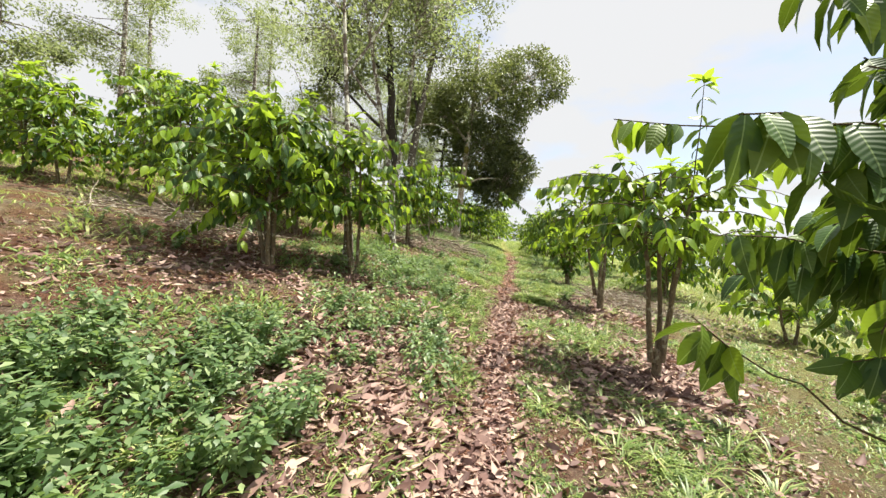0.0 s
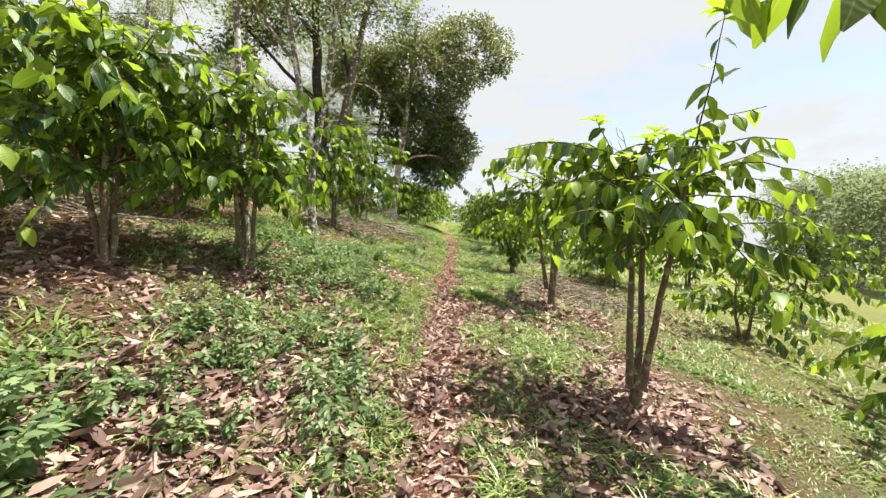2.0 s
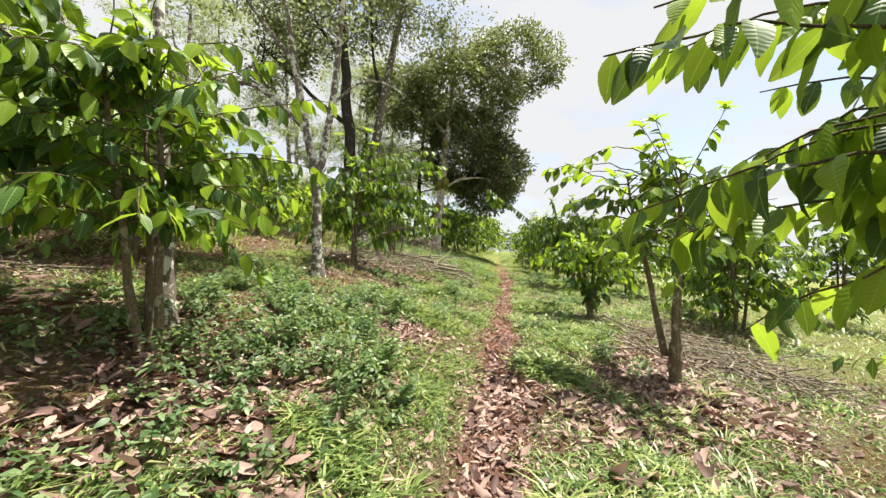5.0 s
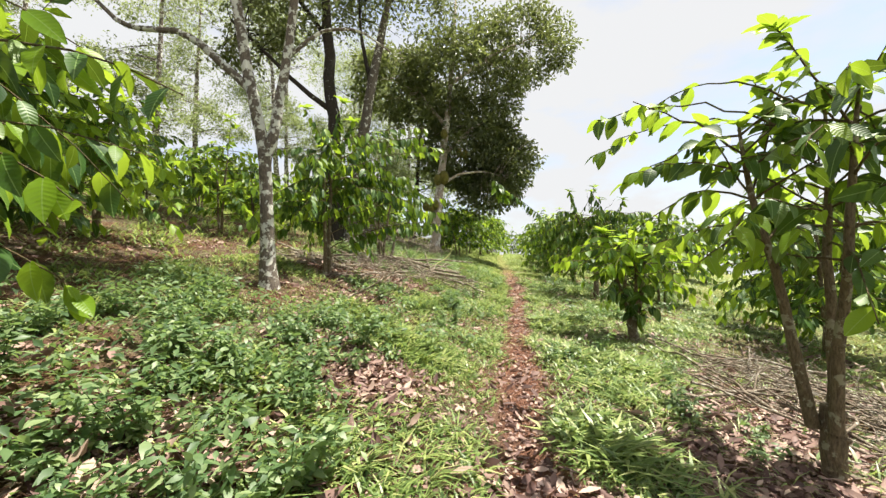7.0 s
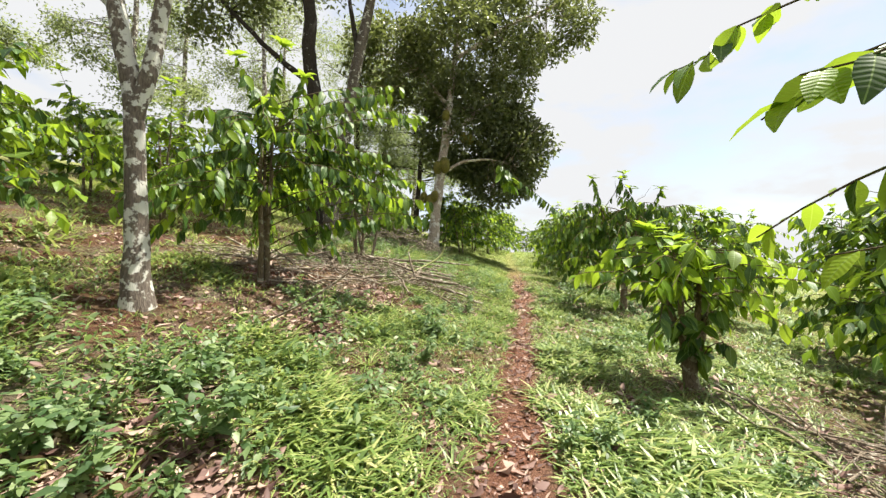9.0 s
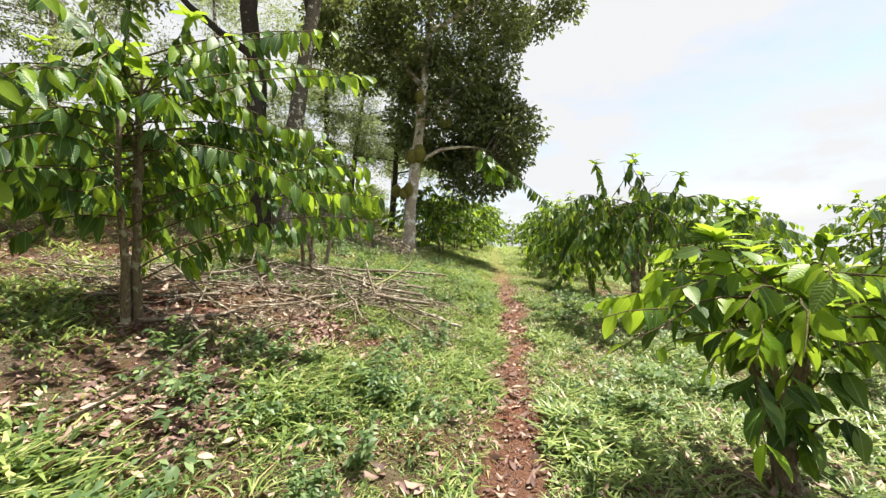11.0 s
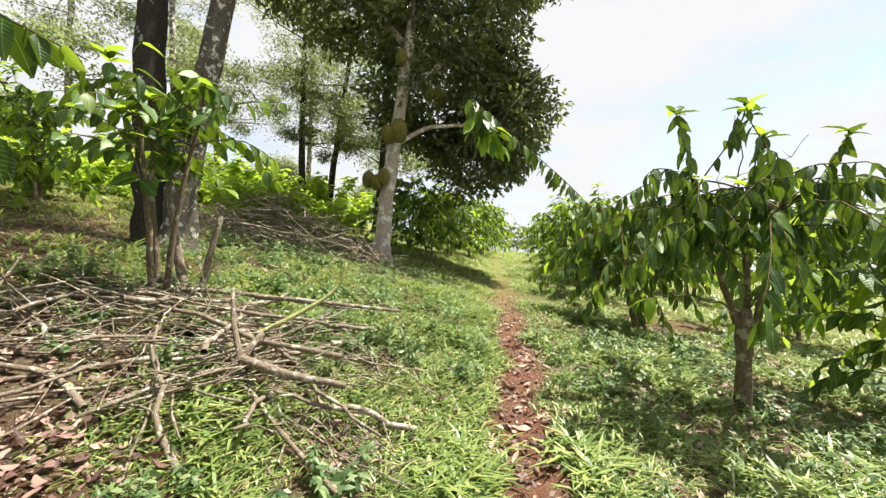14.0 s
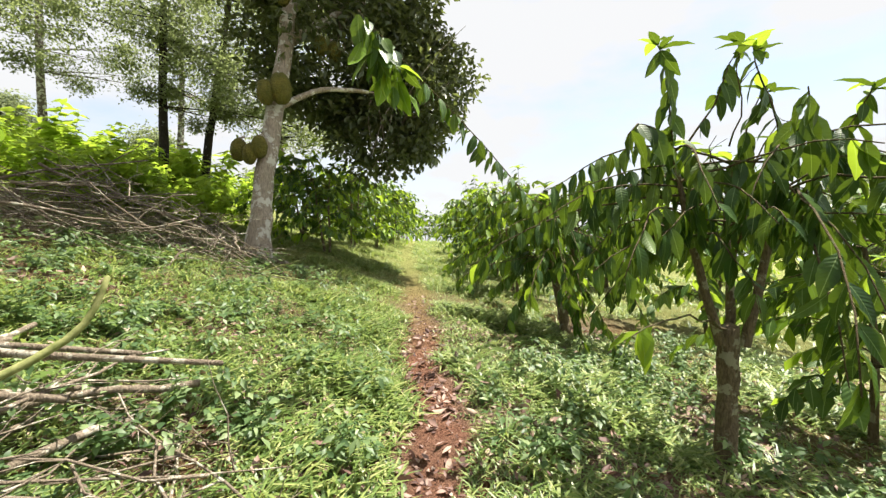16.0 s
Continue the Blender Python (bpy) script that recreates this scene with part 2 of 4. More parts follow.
# ---- mesh tools ----
def build_mesh(name, verts, faces, mat, uv=None, smooth=True):
    """A mesh from an array of corners and an array of faces that all have the same number of corners."""
    verts, faces = np.asarray(verts, dtype=np.float32), np.asarray(faces, dtype=np.int32)
    me = bpy.data.meshes.new(name)
    n, k = faces.shape
    me.vertices.add(len(verts))
    me.vertices.foreach_set("co", verts.ravel())
    me.loops.add(n * k)
    me.loops.foreach_set("vertex_index", faces.ravel())
    me.polygons.add(n)
    me.polygons.foreach_set("loop_start", np.arange(0, n * k, k, dtype=np.int32))
    me.polygons.foreach_set("use_smooth", np.full(n, smooth))
    if uv is not None:
        me.uv_layers.new(name="UVMap")
        me.uv_layers[0].data.foreach_set("uv", np.asarray(uv, dtype=np.float32)[faces.ravel()].ravel())
    me.materials.append(mat)
    me.update(calc_edges=True)
    me.validate()
    return me


def part(name, mesh, parent, label="", kind=""):
    ob = new(name, mesh)
    ob.parent = parent
    return tagged(ob, label=label, kind=kind)


def thing(name, x, y, z, label, category, group=""):
    ob = new(name)
    ob.empty_display_size = 0.1
    ob.location = (x, y, z)
    return tagged(ob, label=label, category=category, group=group)


def leaf_shape(rows=5, width=0.4, fold=0.18, droop=0.25, wave=0.0, blunt=0.85):
    """A leaf of length 1 along +y, face up: corners, quads and uv, creased on its midrib."""
    t = np.linspace(0, 1, rows + 1)
    half = width / 2 * np.sin(np.pi * np.clip(t, 0.02, 0.985) ** blunt) ** 0.75
    v, uv = [], []
    for ti, h in zip(t, half):
        z = -droop * ti * ti
        lift = fold * h + wave * np.sin(ti * 17) * h
        v += [(-h, ti, z + lift), (0, ti, z), (h, ti, z + lift)]
        uv += [(0.5 - h / width, ti), (0.5, ti), (0.5 + h / width, ti)]
    f = [(3 * i + j, 3 * i + j + 1, 3 * i + j + 4, 3 * i + j + 3) for i in range(rows) for j in (0, 1)]
    return np.array(v), np.array(f), np.array(uv)


def kite_shape(width=0.5, fold=0.1, droop=0.2):
    """A small far leaf, folded on its midrib."""
    v = np.array([(0, 0, 0), (-width / 2, 0.5, fold), (0, 1, -droop), (width / 2, 0.5, fold)])
    return v, np.array([(0, 2, 1), (0, 3, 2)]), None


def blade_shape(width=0.09, bend=0.5):
    t = (0, 0.5, 1.0)
    w = (0.75, 1.0, 0.08)
    v = [(s * width / 2 * wi, ti - 0.12 * bend * ti * ti, -bend * ti * ti) for ti, wi in zip(t, w) for s in (-1, 1)]
    return np.array(v), np.array([(2 * i, 2 * i + 1, 2 * i + 3, 2 * i + 2) for i in range(2)]), None


def unit(a):
    return a / np.maximum(np.linalg.norm(a, axis=-1, keepdims=True), 1e-9)


def axes(along, up):
    """Frames whose y points along and whose z is as near up as can be."""
    y = unit(along)
    x = unit(np.cross(y, up))
    return np.stack([x, y, np.cross(x, y)], axis=-1)


def scatter(shape, places, frames_, sizes):
    """Many copies of one shape as one set of corners, faces and uv."""
    v, f, uv = shape
    sizes = np.asarray(sizes, dtype=float)
    sizes = sizes[:, None] * np.ones(3) if sizes.ndim == 1 else sizes
    out = np.einsum("nij,nkj->nki", frames_, v[None] * sizes[:, None, :]) + places[:, None, :]
    faces = f[None] + (np.arange(len(places)) * len(v))[:, None, None]
    return out.reshape(-1, 3), faces.reshape(-1, f.shape[1]), None if uv is None else np.tile(uv, (len(places), 1))


def tube(points, radii, sides=7):
    """A round limb through the points, closed at its end."""
    p = np.asarray(points, dtype=float)
    r = np.interp(np.linspace(0, 1, len(p)), np.linspace(0, 1, len(radii)), radii)
    d = unit(np.gradient(p, axis=0))
    ref = np.where(np.abs(d[:, 2:3]) > 0.9, [[1.0, 0, 0]], [[0, 0, 1.0]])
    a = unit(np.cross(d, ref))
    for i in range(1, len(p)):
        a[i] = unit(a[i - 1] - d[i] * np.dot(a[i - 1], d[i]))
    b = np.cross(d, a)
    ang = np.linspace(0, 2 * np.pi, sides, endpoint=False)
    ring = np.cos(ang)[None, :, None] * a[:, None] + np.sin(ang)[None, :, None] * b[:, None]
    v = (p[:, None] + ring * r[:, None, None]).reshape(-1, 3)
    f = [(i * sides + j, i * sides + (j + 1) % sides, (i + 1) * sides + (j + 1) % sides, (i + 1) * sides + j) for i in range(len(p) - 1) for j in range(sides)]
    v = np.vstack([v, p[-1:] + d[-1:] * r[-1] * 0.6])
    tip, last = len(v) - 1, (len(p) - 1) * sides
    f += [(last + j, last + (j + 1) % sides, tip, tip) for j in range(sides)]
    return v, np.array(f)


def join(pieces):
    vs, fs, n = [], [], 0
    for v, f in pieces:
        vs.append(v)
        fs.append(f + n)
        n += len(v)
    return np.vstack(vs), np.vstack(fs)


def tube_mesh(name, pieces, mat):
    v, f = join(pieces)
    me = bpy.data.meshes.new(name)
    me.from_pydata(v.tolist(), [], [tuple(dict.fromkeys(q)) for q in f.tolist()])
    me.polygons.foreach_set("use_smooth", np.full(len(me.polygons), True))
    me.materials.append(mat)
    return me


def arc(start, direction, length, sag, n=7, wob=0.0, rng=None):
    """A limb's line: leaves start along direction and bends down by sag."""
    t = np.linspace(0, 1, n)[:, None]
    p = np.asarray(start) + unit(np.asarray(direction, dtype=float)) * length * t + np.array([0, 0, -1.0]) * sag * t * t
    if wob:
        p = p + np.cumsum(rng.normal(0, wob, (n, 3)), axis=0) * np.minimum(t * 3, 1)
    return p


# ---- ground ----
def spaced(lo, hi, fine_lo, fine_hi, step):
    fine = list(np.arange(fine_lo, fine_hi, step))
    a, s = fine_lo, step
    low = []
    while a > lo:
        s *= 1.22
        a -= s
        low.append(a)
    b, s = fine[-1], step
    high = []
    while b < hi:
        s *= 1.22
        b += s
        high.append(b)
    return np.array(low[::-1] + fine + high)


def build_ground():
    xs, ys = spaced(-420, 420, -7, 9, 0.13), spaced(-300, 390, -2, 27, 0.13)
    gx, gy = np.meshgrid(xs, ys)
    z = lie(gx, gy)
    near = np.clip((14 - np.abs(gx - trail_x(gy))) / 4, 0, 1) * np.clip((32 - gy) / 4, 0, 1)
    rng = np.random.default_rng(2)
    z = z + rng.normal(0, 0.008, z.shape) * near
    v = np.stack([gx, gy, z], -1).reshape(-1, 3)
    nx, ny = len(xs), len(ys)
    i = (np.arange(ny - 1)[:, None] * nx + np.arange(nx - 1)[None]).ravel()
    f = np.stack([i, i + 1, i + nx + 1, i + nx], -1)
    return tagged(new("ground", build_mesh("ground", v, f, M_SOIL)), "red laterite soil with a trodden narrow footpath", "ground", kind="structure")


ground = build_ground()

# ---- coffee trees ----
LEAF_BIG = leaf_shape(5, 0.54, 0.22, 0.28, 0.10)
LEAF_LONG = leaf_shape(5, 0.46, 0.30, 0.38, 0.14)
LEAF_FEW = leaf_shape(2, 0.50, 0.22, 0.25)
LEAF_MESHES = [build_mesh("coffee_leaf", s[0], s[1], M_COFFEE, s[2]) for s in (LEAF_BIG, LEAF_LONG, leaf_shape(5, 0.52, 0.12, 0.15, 0.14), leaf_shape(5, 0.44, 0.3, 0.5, 0.08))]
YOUNG_MESH = build_mesh("young_leaf", LEAF_BIG[0], LEAF_BIG[1], M_YOUNG, LEAF_BIG[2])


def coffee_tree(x, y, height, spread, seed, label, stems=2, bare=0.45, leaf=0.17, near=0, young=0.12, hang=0.7, stem_r=0.035, pairs=9, extra=(), drop=0.0, tuft=0, bole=None, reach=()):
    """A robusta coffee tree: upright stems, arching side branches in opposite pairs, hanging leaves.
    near: how many of its leaves are pieces of their own. extra: more branches as (start height, turn in degrees, length, sag).
    bole: (radius, height) of a thick gnarled foot that the stems spring from. reach: long branches as
    (start height, end point from the root, sag, share of the branch that is bare, share of young leaves)."""
    rng = np.random.default_rng(seed)
    root = thing("coffee_tree", x, y, lie1(x, y), label, "coffee tree", "coffee trees")
    branches, tips, bare_share, young_share = [], [], {}, {}
    foot = -0.08
    if bole:
        foot = bole[1] - 0.1
        u = np.linspace(0, 1, 10)[:, None]
        line = np.array([0, 0, -0.12]) + np.array([0, 0, bole[1] + 0.14]) * u + np.cumsum(rng.normal(0, bole[0] * 0.12, (10, 3)), 0) * [1, 1, 0]
        swell = bole[0] * (1 + 0.55 * np.exp(-u[:, 0] * 7) + rng.normal(0, 0.07, 10))
        part("bole", tube_mesh("bole", [tube(line, swell, 12)] + [tube([line[k], line[k] + unit(rng.normal(0, 1, 3) * [1, 1, 0.2]) * bole[0] * 1.15], (bole[0] * 0.5, bole[0] * 0.3), 7) for k in (3, 5, 6, 8)], M_BARK_COFFEE), root)
    turn0 = rng.uniform(0, 6.28)
    for s in range(stems):
        a = turn0 + s * 6.28 / stems + rng.normal(0, 0.3) if stems > 1 else 0.0
        out = np.array([math.cos(a), math.sin(a), 0]) * (0.06 if stems > 1 else 0)
        h = height * rng.uniform(0.86, 1.0)
        n = 9
        t = np.linspace(0, 1, n)[:, None]
        top = out * rng.uniform(2, 7) + np.array([0, 0, h])
        line = out + np.array([0, 0, foot]) * (1 - t) + (top - out) * t + np.cumsum(rng.normal(0, 0.012, (n, 3)), 0) * [1, 1, 0]
        part("stem", tube_mesh("stem", [tube(line, (stem_r * 1.35, stem_r, stem_r * 0.8, stem_r * 0.28), 9)], M_BARK_COFFEE), root)
        levels = max(4, int((1 - bare) * h / 0.15))
        for k in range(levels):
            f = bare + (0.99 - bare) * (k + rng.uniform(0.2, 0.8)) / levels
            start = np.array([np.interp(f, t[:, 0], line[:, c]) for c in range(3)])
            turn = rng.uniform(0, 6.28)
            profile = 0.5 + 0.6 * math.sin(math.pi * min(1, (f - bare) / (1 - bare) * 0.75 + 0.18))
            for side in (0, math.pi):
                g = turn + side + rng.normal(0, 0.25)
                ln = spread * profile * rng.uniform(0.7, 1.1)
                d = np.array([math.cos(g), math.sin(g), rng.uniform(0.05, 0.9)])
                branches.append(arc(start, d, ln * 1.15, ln * rng.uniform(0.2, 1.0) * hang, 8, 0.016, rng))
        for _ in range(2):  # upright suckers with young leaves at their ends
            k0 = rng.integers(4, 8)
            g = rng.uniform(0, 6.28)
            sucker = arc(line[k0], (math.cos(g) * 0.5, math.sin(g) * 0.5, 1), h * rng.uniform(0.25, 0.5), 0.02, 7, 0.012, rng)
            branches.append(sucker)
            tips.append((sucker[-1], unit(sucker[-1] - sucker[-2])))
        tips.append((line[-1], unit(line[-1] - line[-2])))
    if near:
        for _ in range(3):
            g = rng.uniform(0, 6.28)
            dead = arc((math.cos(g) * 0.1, math.sin(g) * 0.1, height * rng.uniform(0.7, 0.9)), (math.cos(g) * 0.6, math.sin(g) * 0.6, 1), height * rng.uniform(0.18, 0.34), 0.0, 7, 0.02, rng)
            part("dead_twig", tube_mesh("dead_twig", [tube(dead, (0.006, 0.004, 0.002), 5), tube(arc(dead[4], (-math.sin(g), math.cos(g), 0.9), 0.16, 0.0, 4, 0.01, rng), (0.003, 0.0015), 4)], M_TWIG), root, "bare dead twig")
    for z0, turn, ln, sag in extra:
        g = radians(turn)
        branches.append(arc((0.0, 0.0, z0), (math.cos(g), math.sin(g), 0.55), ln, sag, 10, 0.01, rng))
    for z0, end, sag, naked, fresh_share in reach:
        b = np.array([0, 0, z0]) + (np.asarray(end) - [0, 0, z0]) * np.linspace(0, 1, 12)[:, None]
        b[:, 2] += sag * np.sin(np.linspace(0, np.pi, 12))
        b[1:-1] += rng.normal(0, 0.012, (10, 3))
        bare_share[len(branches)], young_share[len(branches)] = naked, fresh_share
        branches.append(b)
    wood = [tube(b if near else b[::2], (0.009, 0.006, 0.003), 5 if near else 3) for b in branches]
    if near:
        for v, f in wood:
            part("branch", tube_mesh("branch", [(v, f)], M_TWIG), root)
    else:
        part("branchwork", tube_mesh("branchwork", wood, M_TWIG), root, kind="stuff")
    place, along, up, size, fresh = [], [], [], [], []
    for k, b in enumerate(branches):
        naked = bare_share.get(k, 0.22)
        d = unit(np.gradient(b, axis=0))
        length = np.linalg.norm(np.diff(b, axis=0), axis=1).sum()
        count = max(3, int(pairs * length / 0.8 * (1 - naked) / 0.78 * (1.7 if k in bare_share else 1)))
        for i in range(count):
            u = naked + (1 - naked) * (i + rng.uniform(0, 0.6)) / count
            u = min(u, 1.0)
            at = np.array([np.interp(u, np.linspace(0, 1, len(b)), b[:, c]) for c in range(3)])
            dd = np.array([np.interp(u, np.linspace(0, 1, len(b)), d[:, c]) for c in range(3)])
            flat = unit(np.cross(dd, (0, 0, 1.0)))
            for sgn in (-1, 1):
                if rng.random() < 0.22:
                    continue
                w = flat * sgn * rng.uniform(0.5, 1.0) + dd * rng.uniform(0.3, 0.9) + np.array([0, 0, -rng.uniform(0.15, 1.7) * hang]) + rng.normal(0, 0.3, 3)
                w = unit(w) * (1 - drop) + (np.array([0, 0, -1.0]) + rng.normal(0, 0.32, 3)) * drop + flat * sgn * 0.12
                place.append(at)
                along.append(w)
                up.append(np.array([0, 0, 1.0]) + rng.normal(0, 0.5, 3) + flat * sgn * 0.3)
                size.append(leaf * rng.uniform(0.65, 1.2) * (1 - 0.25 * u))
                fresh.append(rng.random() < young_share.get(k, young * (1.9 if u > 0.85 else 0.6)))
    for _ in range(tuft):
        b = branches[-1]
        u = rng.uniform(0.86, 1.0)
        place.append(np.array([np.interp(u, np.linspace(0, 1, len(b)), b[:, c]) for c in range(3)]) + [0, 0, -rng.uniform(0, 0.3)])
        along.append(rng.normal(0, 0.45, 3) + [0, 0, -1.0])
        up.append(rng.normal(0, 1, 3) + [0, 0, 0.5])
        size.append(leaf * rng.uniform(0.9, 1.3))
        fresh.append(rng.random() < 0.3)
    for at, d in tips:
        for k in range(7):
            g = k * 1.05 + rng.uniform(0, 0.5)
            place.append(at - d * 0.025 * (k // 2))
            along.append(np.array([math.cos(g), math.sin(g), rng.uniform(0.1, 0.9)]))
            up.append(np.array([0, 0, 1.0]))
            size.append(leaf * rng.uniform(0.5, 0.9))
            fresh.append(rng.random() < 0.25 + 2 * young)
    place, size, fresh = np.array(place), np.array(size), np.array(fresh)
    fr = axes(np.array(along), np.array(up)) * np.array([1 - 0.3 * drop, 1.0 + 0.12 * drop, 1.0])
    order = rng.permutation(len(place))
    own, rest = order[:near], order[near:]
    for i in own:
        me = YOUNG_MESH if fresh[i] else LEAF_MESHES[i % len(LEAF_MESHES)]
        ob = part("leaf", me, root)
        m = np.eye(4)
        m[:3, :3], m[:3, 3] = fr[i] * size[i], place[i]
        ob.matrix_basis = Matrix(m.tolist())
    for flag, mat, label2 in ((False, M_COFFEE, ""), (True, M_YOUNG, "bright young leaves")):
        pick = rest[fresh[rest] == flag]
        if len(pick):
            shape = LEAF_BIG if near else LEAF_FEW
            part("foliage", build_mesh("foliage", *scatter(shape, place[pick], fr[pick], size[pick])[:2], mat, scatter(shape, place[pick], fr[pick], size[pick])[2]), root, label2, kind="stuff")
    return root


TALL = "leafy green coffee tree on bare grey-brown stems beside the path"
# beside the path, row on the falling side
coffee_tree(2.75, 1.55, 2.8, 1.0, 11, "coffee tree with large dark leaves reaching over the path", 3, 0.56, 0.25, 295, 0.04, 1.0, pairs=7.5, bole=(0.06, 0.3), drop=0.25,
    reach=((2.0, (-1.85, -0.35, 2.3), 0.12, 0.42, 0.0), (2.1, (-1.35, -0.25, 2.5), 0.1, 0.35, 0.0), (2.2, (-1.1, 0.0, 2.65), 0.1, 0.35, 0.05), (2.5, (-1.5, -0.1, 2.85), 0.1, 0.4, 0.1), (2.2, (-1.8, 0.65, 2.6), 0.02, 0.82, 0.4), (1.7, (-1.2, 0.5, 1.75), 0.12, 0.3, 0.03), (1.8, (-1.0, 0.2, 2.0), 0.15, 0.3, 0.03), (1.9, (-1.5, -0.2, 2.15), 0.1, 0.35, 0.0),
           (0.75, (-1.7, 0.08, 1.6), -0.1, 0.87, 0.1), (0.3, (-1.2, -0.1, 0.62), 0.05, 0.45, 0.05), (1.3, (-0.8, 0.3, 1.35), 0.1, 0.3, 0.05), (2.3, (-1.2, -0.5, 2.75), 0.1, 0.4, 0.1), (0.3, (-0.9, 0.35, 0.5), 0.05, 0.4, 0.05), (2.0, (-1.3, 0.15, 2.35), 0.12, 0.4, 0.03), (1.6, (-1.35, 0.45, 1.95), 0.1, 0.4, 0.0)))
coffee_tree(2.60, 4.66, 2.6, 1.1, 12, TALL, 3, 0.54, 0.21, 290, 0.6, 0.85, 0.028, pairs=6.5, bole=(0.055, 0.3), extra=((2.2, 170, 1.6, 0.6), (1.9, 200, 1.4, 0.6)), drop=0.2,
    reach=((1.9, (-1.4, 0.35, 2.3), 0.2, 0.3, 0.35), (1.7, (-1.2, 0.6, 1.85), 0.2, 0.3, 0.3), (1.6, (-0.9, 0.9, 1.75), 0.2, 0.3, 0.3), (1.9, (-0.5, 1.0, 2.1), 0.2, 0.3, 0.3), (2.2, (-1.0, 0.75, 2.5), 0.15, 0.35, 0.4), (1.7, (-0.6, 0.4, 1.9), 0.15, 0.3, 0.2)))
coffee_tree(3.28, 8.15, 2.7, 0.85, 13, TALL, 3, 0.5, 0.2, 290, 0.45, 0.8, 0.03, pairs=6.5, bole=(0.065, 0.4),
    reach=((2.2, (-0.95, 1.15, 2.4), 0.2, 0.72, 0.3), (2.4, (-0.55, 1.0, 2.75), 0.2, 0.6, 0.3), (1.6, (0.15, 1.2, 1.75), 0.15, 0.5, 0.5), (2.2, (-1.2, 0.5, 2.5), 0.15, 0.6, 0.5)))
coffee_tree(3.72, 11.45, 1.5, 0.85, 14, "low coffee bush with bright green leaves, dark leafy foot", 4, 0.42, 0.21, 290, 0.5, 0.75, 0.030, pairs=6, bole=(0.07, 0.5), drop=0.2,
    reach=((0.8, (-0.95, 0.75, 1.12), 0.2, 0.3, 0.9), (1.0, (-1.0, 0.1, 1.25), 0.2, 0.3, 0.9), (0.9, (-0.7, -0.6, 1.05), 0.2, 0.3, 0.9), (1.0, (0.9, -0.3, 1.2), 0.2, 0.3, 0.9), (1.1, (-0.4, -0.7, 1.4), 0.2, 0.3, 0.9), (0.3, (-0.2, -0.25, 0.55), 0.1, 0.1, 0.0), (0.25, (0.25, -0.2, 0.5), 0.1, 0.1, 0.0), (0.3, (0.0, 0.25, 0.8), 0.1, 0.1, 0.0), (0.5, (0.1, -0.3, 0.85), 0.1, 0.1, 0.0), (0.4, (-0.3, 0.05, 0.7), 0.1, 0.1, 0.0)))
coffee_tree(4.72, 15.28, 2.35, 1.15, 15, "coffee tree with dark drooping ribbed leaves and thick pale trunk", 3, 0.5, 0.2, 295, 0.04, 1.1, 0.026, pairs=8.5, bole=(0.062, 0.9), extra=((1.7, 172, 1.5, 0.8), (1.4, 188, 1.3, 0.7), (2.0, 160, 1.4, 0.8)), drop=0.55,
    reach=((0.9, (-1.25, -0.6, 1.1), 0.08, 0.86, 1.0), (1.3, (-0.5, -0.7, 1.6), 0.25, 0.4, 0.0), (1.5, (0.5, -0.8, 1.9), 0.25, 0.4, 0.0)))
coffee_tree(5.1, 18.0, 2.05, 1.35, 16, "coffee tree with an arching branch over the path", 3, 0.25, 0.21, 220, 0.05, 1.15, 0.035, pairs=9, bole=(0.07, 0.4), extra=((1.3, 215, 3.8, 0.15),), drop=0.5, tuft=30)
# beside the path, row on the rising side
coffee_tree(-2.75, 6.1, 2.35, 1.45, 21, "broad coffee tree with dense mid-green leaves", 5, 0.36, 0.23, 290, 0.42, 0.8, 0.030, pairs=6.4, drop=0.2)
coffee_tree(-1.6, 7.0, 2.5, 1.2, 24, "coffee tree growing against a slim grey trunk", 3, 0.4, 0.22, 250, 0.4, 0.8, 0.028, pairs=6.5, drop=0.15)
coffee_tree(-1.17, 12.45, 2.35, 1.3, 22, "coffee tree with drooping leaves beside a lichened trunk", 3, 0.42, 0.205, 295, 0.3, 1.0, 0.030, pairs=8.5, drop=0.4,
    reach=((1.6, (1.9, 0.8, 1.35), 0.25, 0.35, 0.25), (1.7, (1.7, 0.4, 1.25), 0.25, 0.35, 0.25), (1.5, (1.8, 0.6, 1.0), 0.3, 0.35, 0.2), (1.9, (1.5, 0.3, 1.6), 0.2, 0.35, 0.4), (1.4, (1.6, 0.2, 0.95), 0.3, 0.35, 0.2)),
    extra=((1.9, 14, 2.5, 0.75), (1.6, 2, 2.3, 0.6), (2.1, 30, 2.4, 0.8), (1.8, -14, 2.2, 0.7), (1.4, 22, 2.0, 0.6), (2.2, 8, 2.1, 0.6), (0.4, -3, 2.5, 0.8), (0.65, 4, 2.6, 0.85), (0.8, -2, 2.4, 0.7), (0.3, 2, 2.4, 0.7)))
coffee_tree(-0.65, 15.5, 2.15, 0.95, 23, "thin coffee tree on pale bare stems behind a brush pile", 3, 0.72, 0.22, 150, 0.18, 0.9, 0.026, pairs=6)
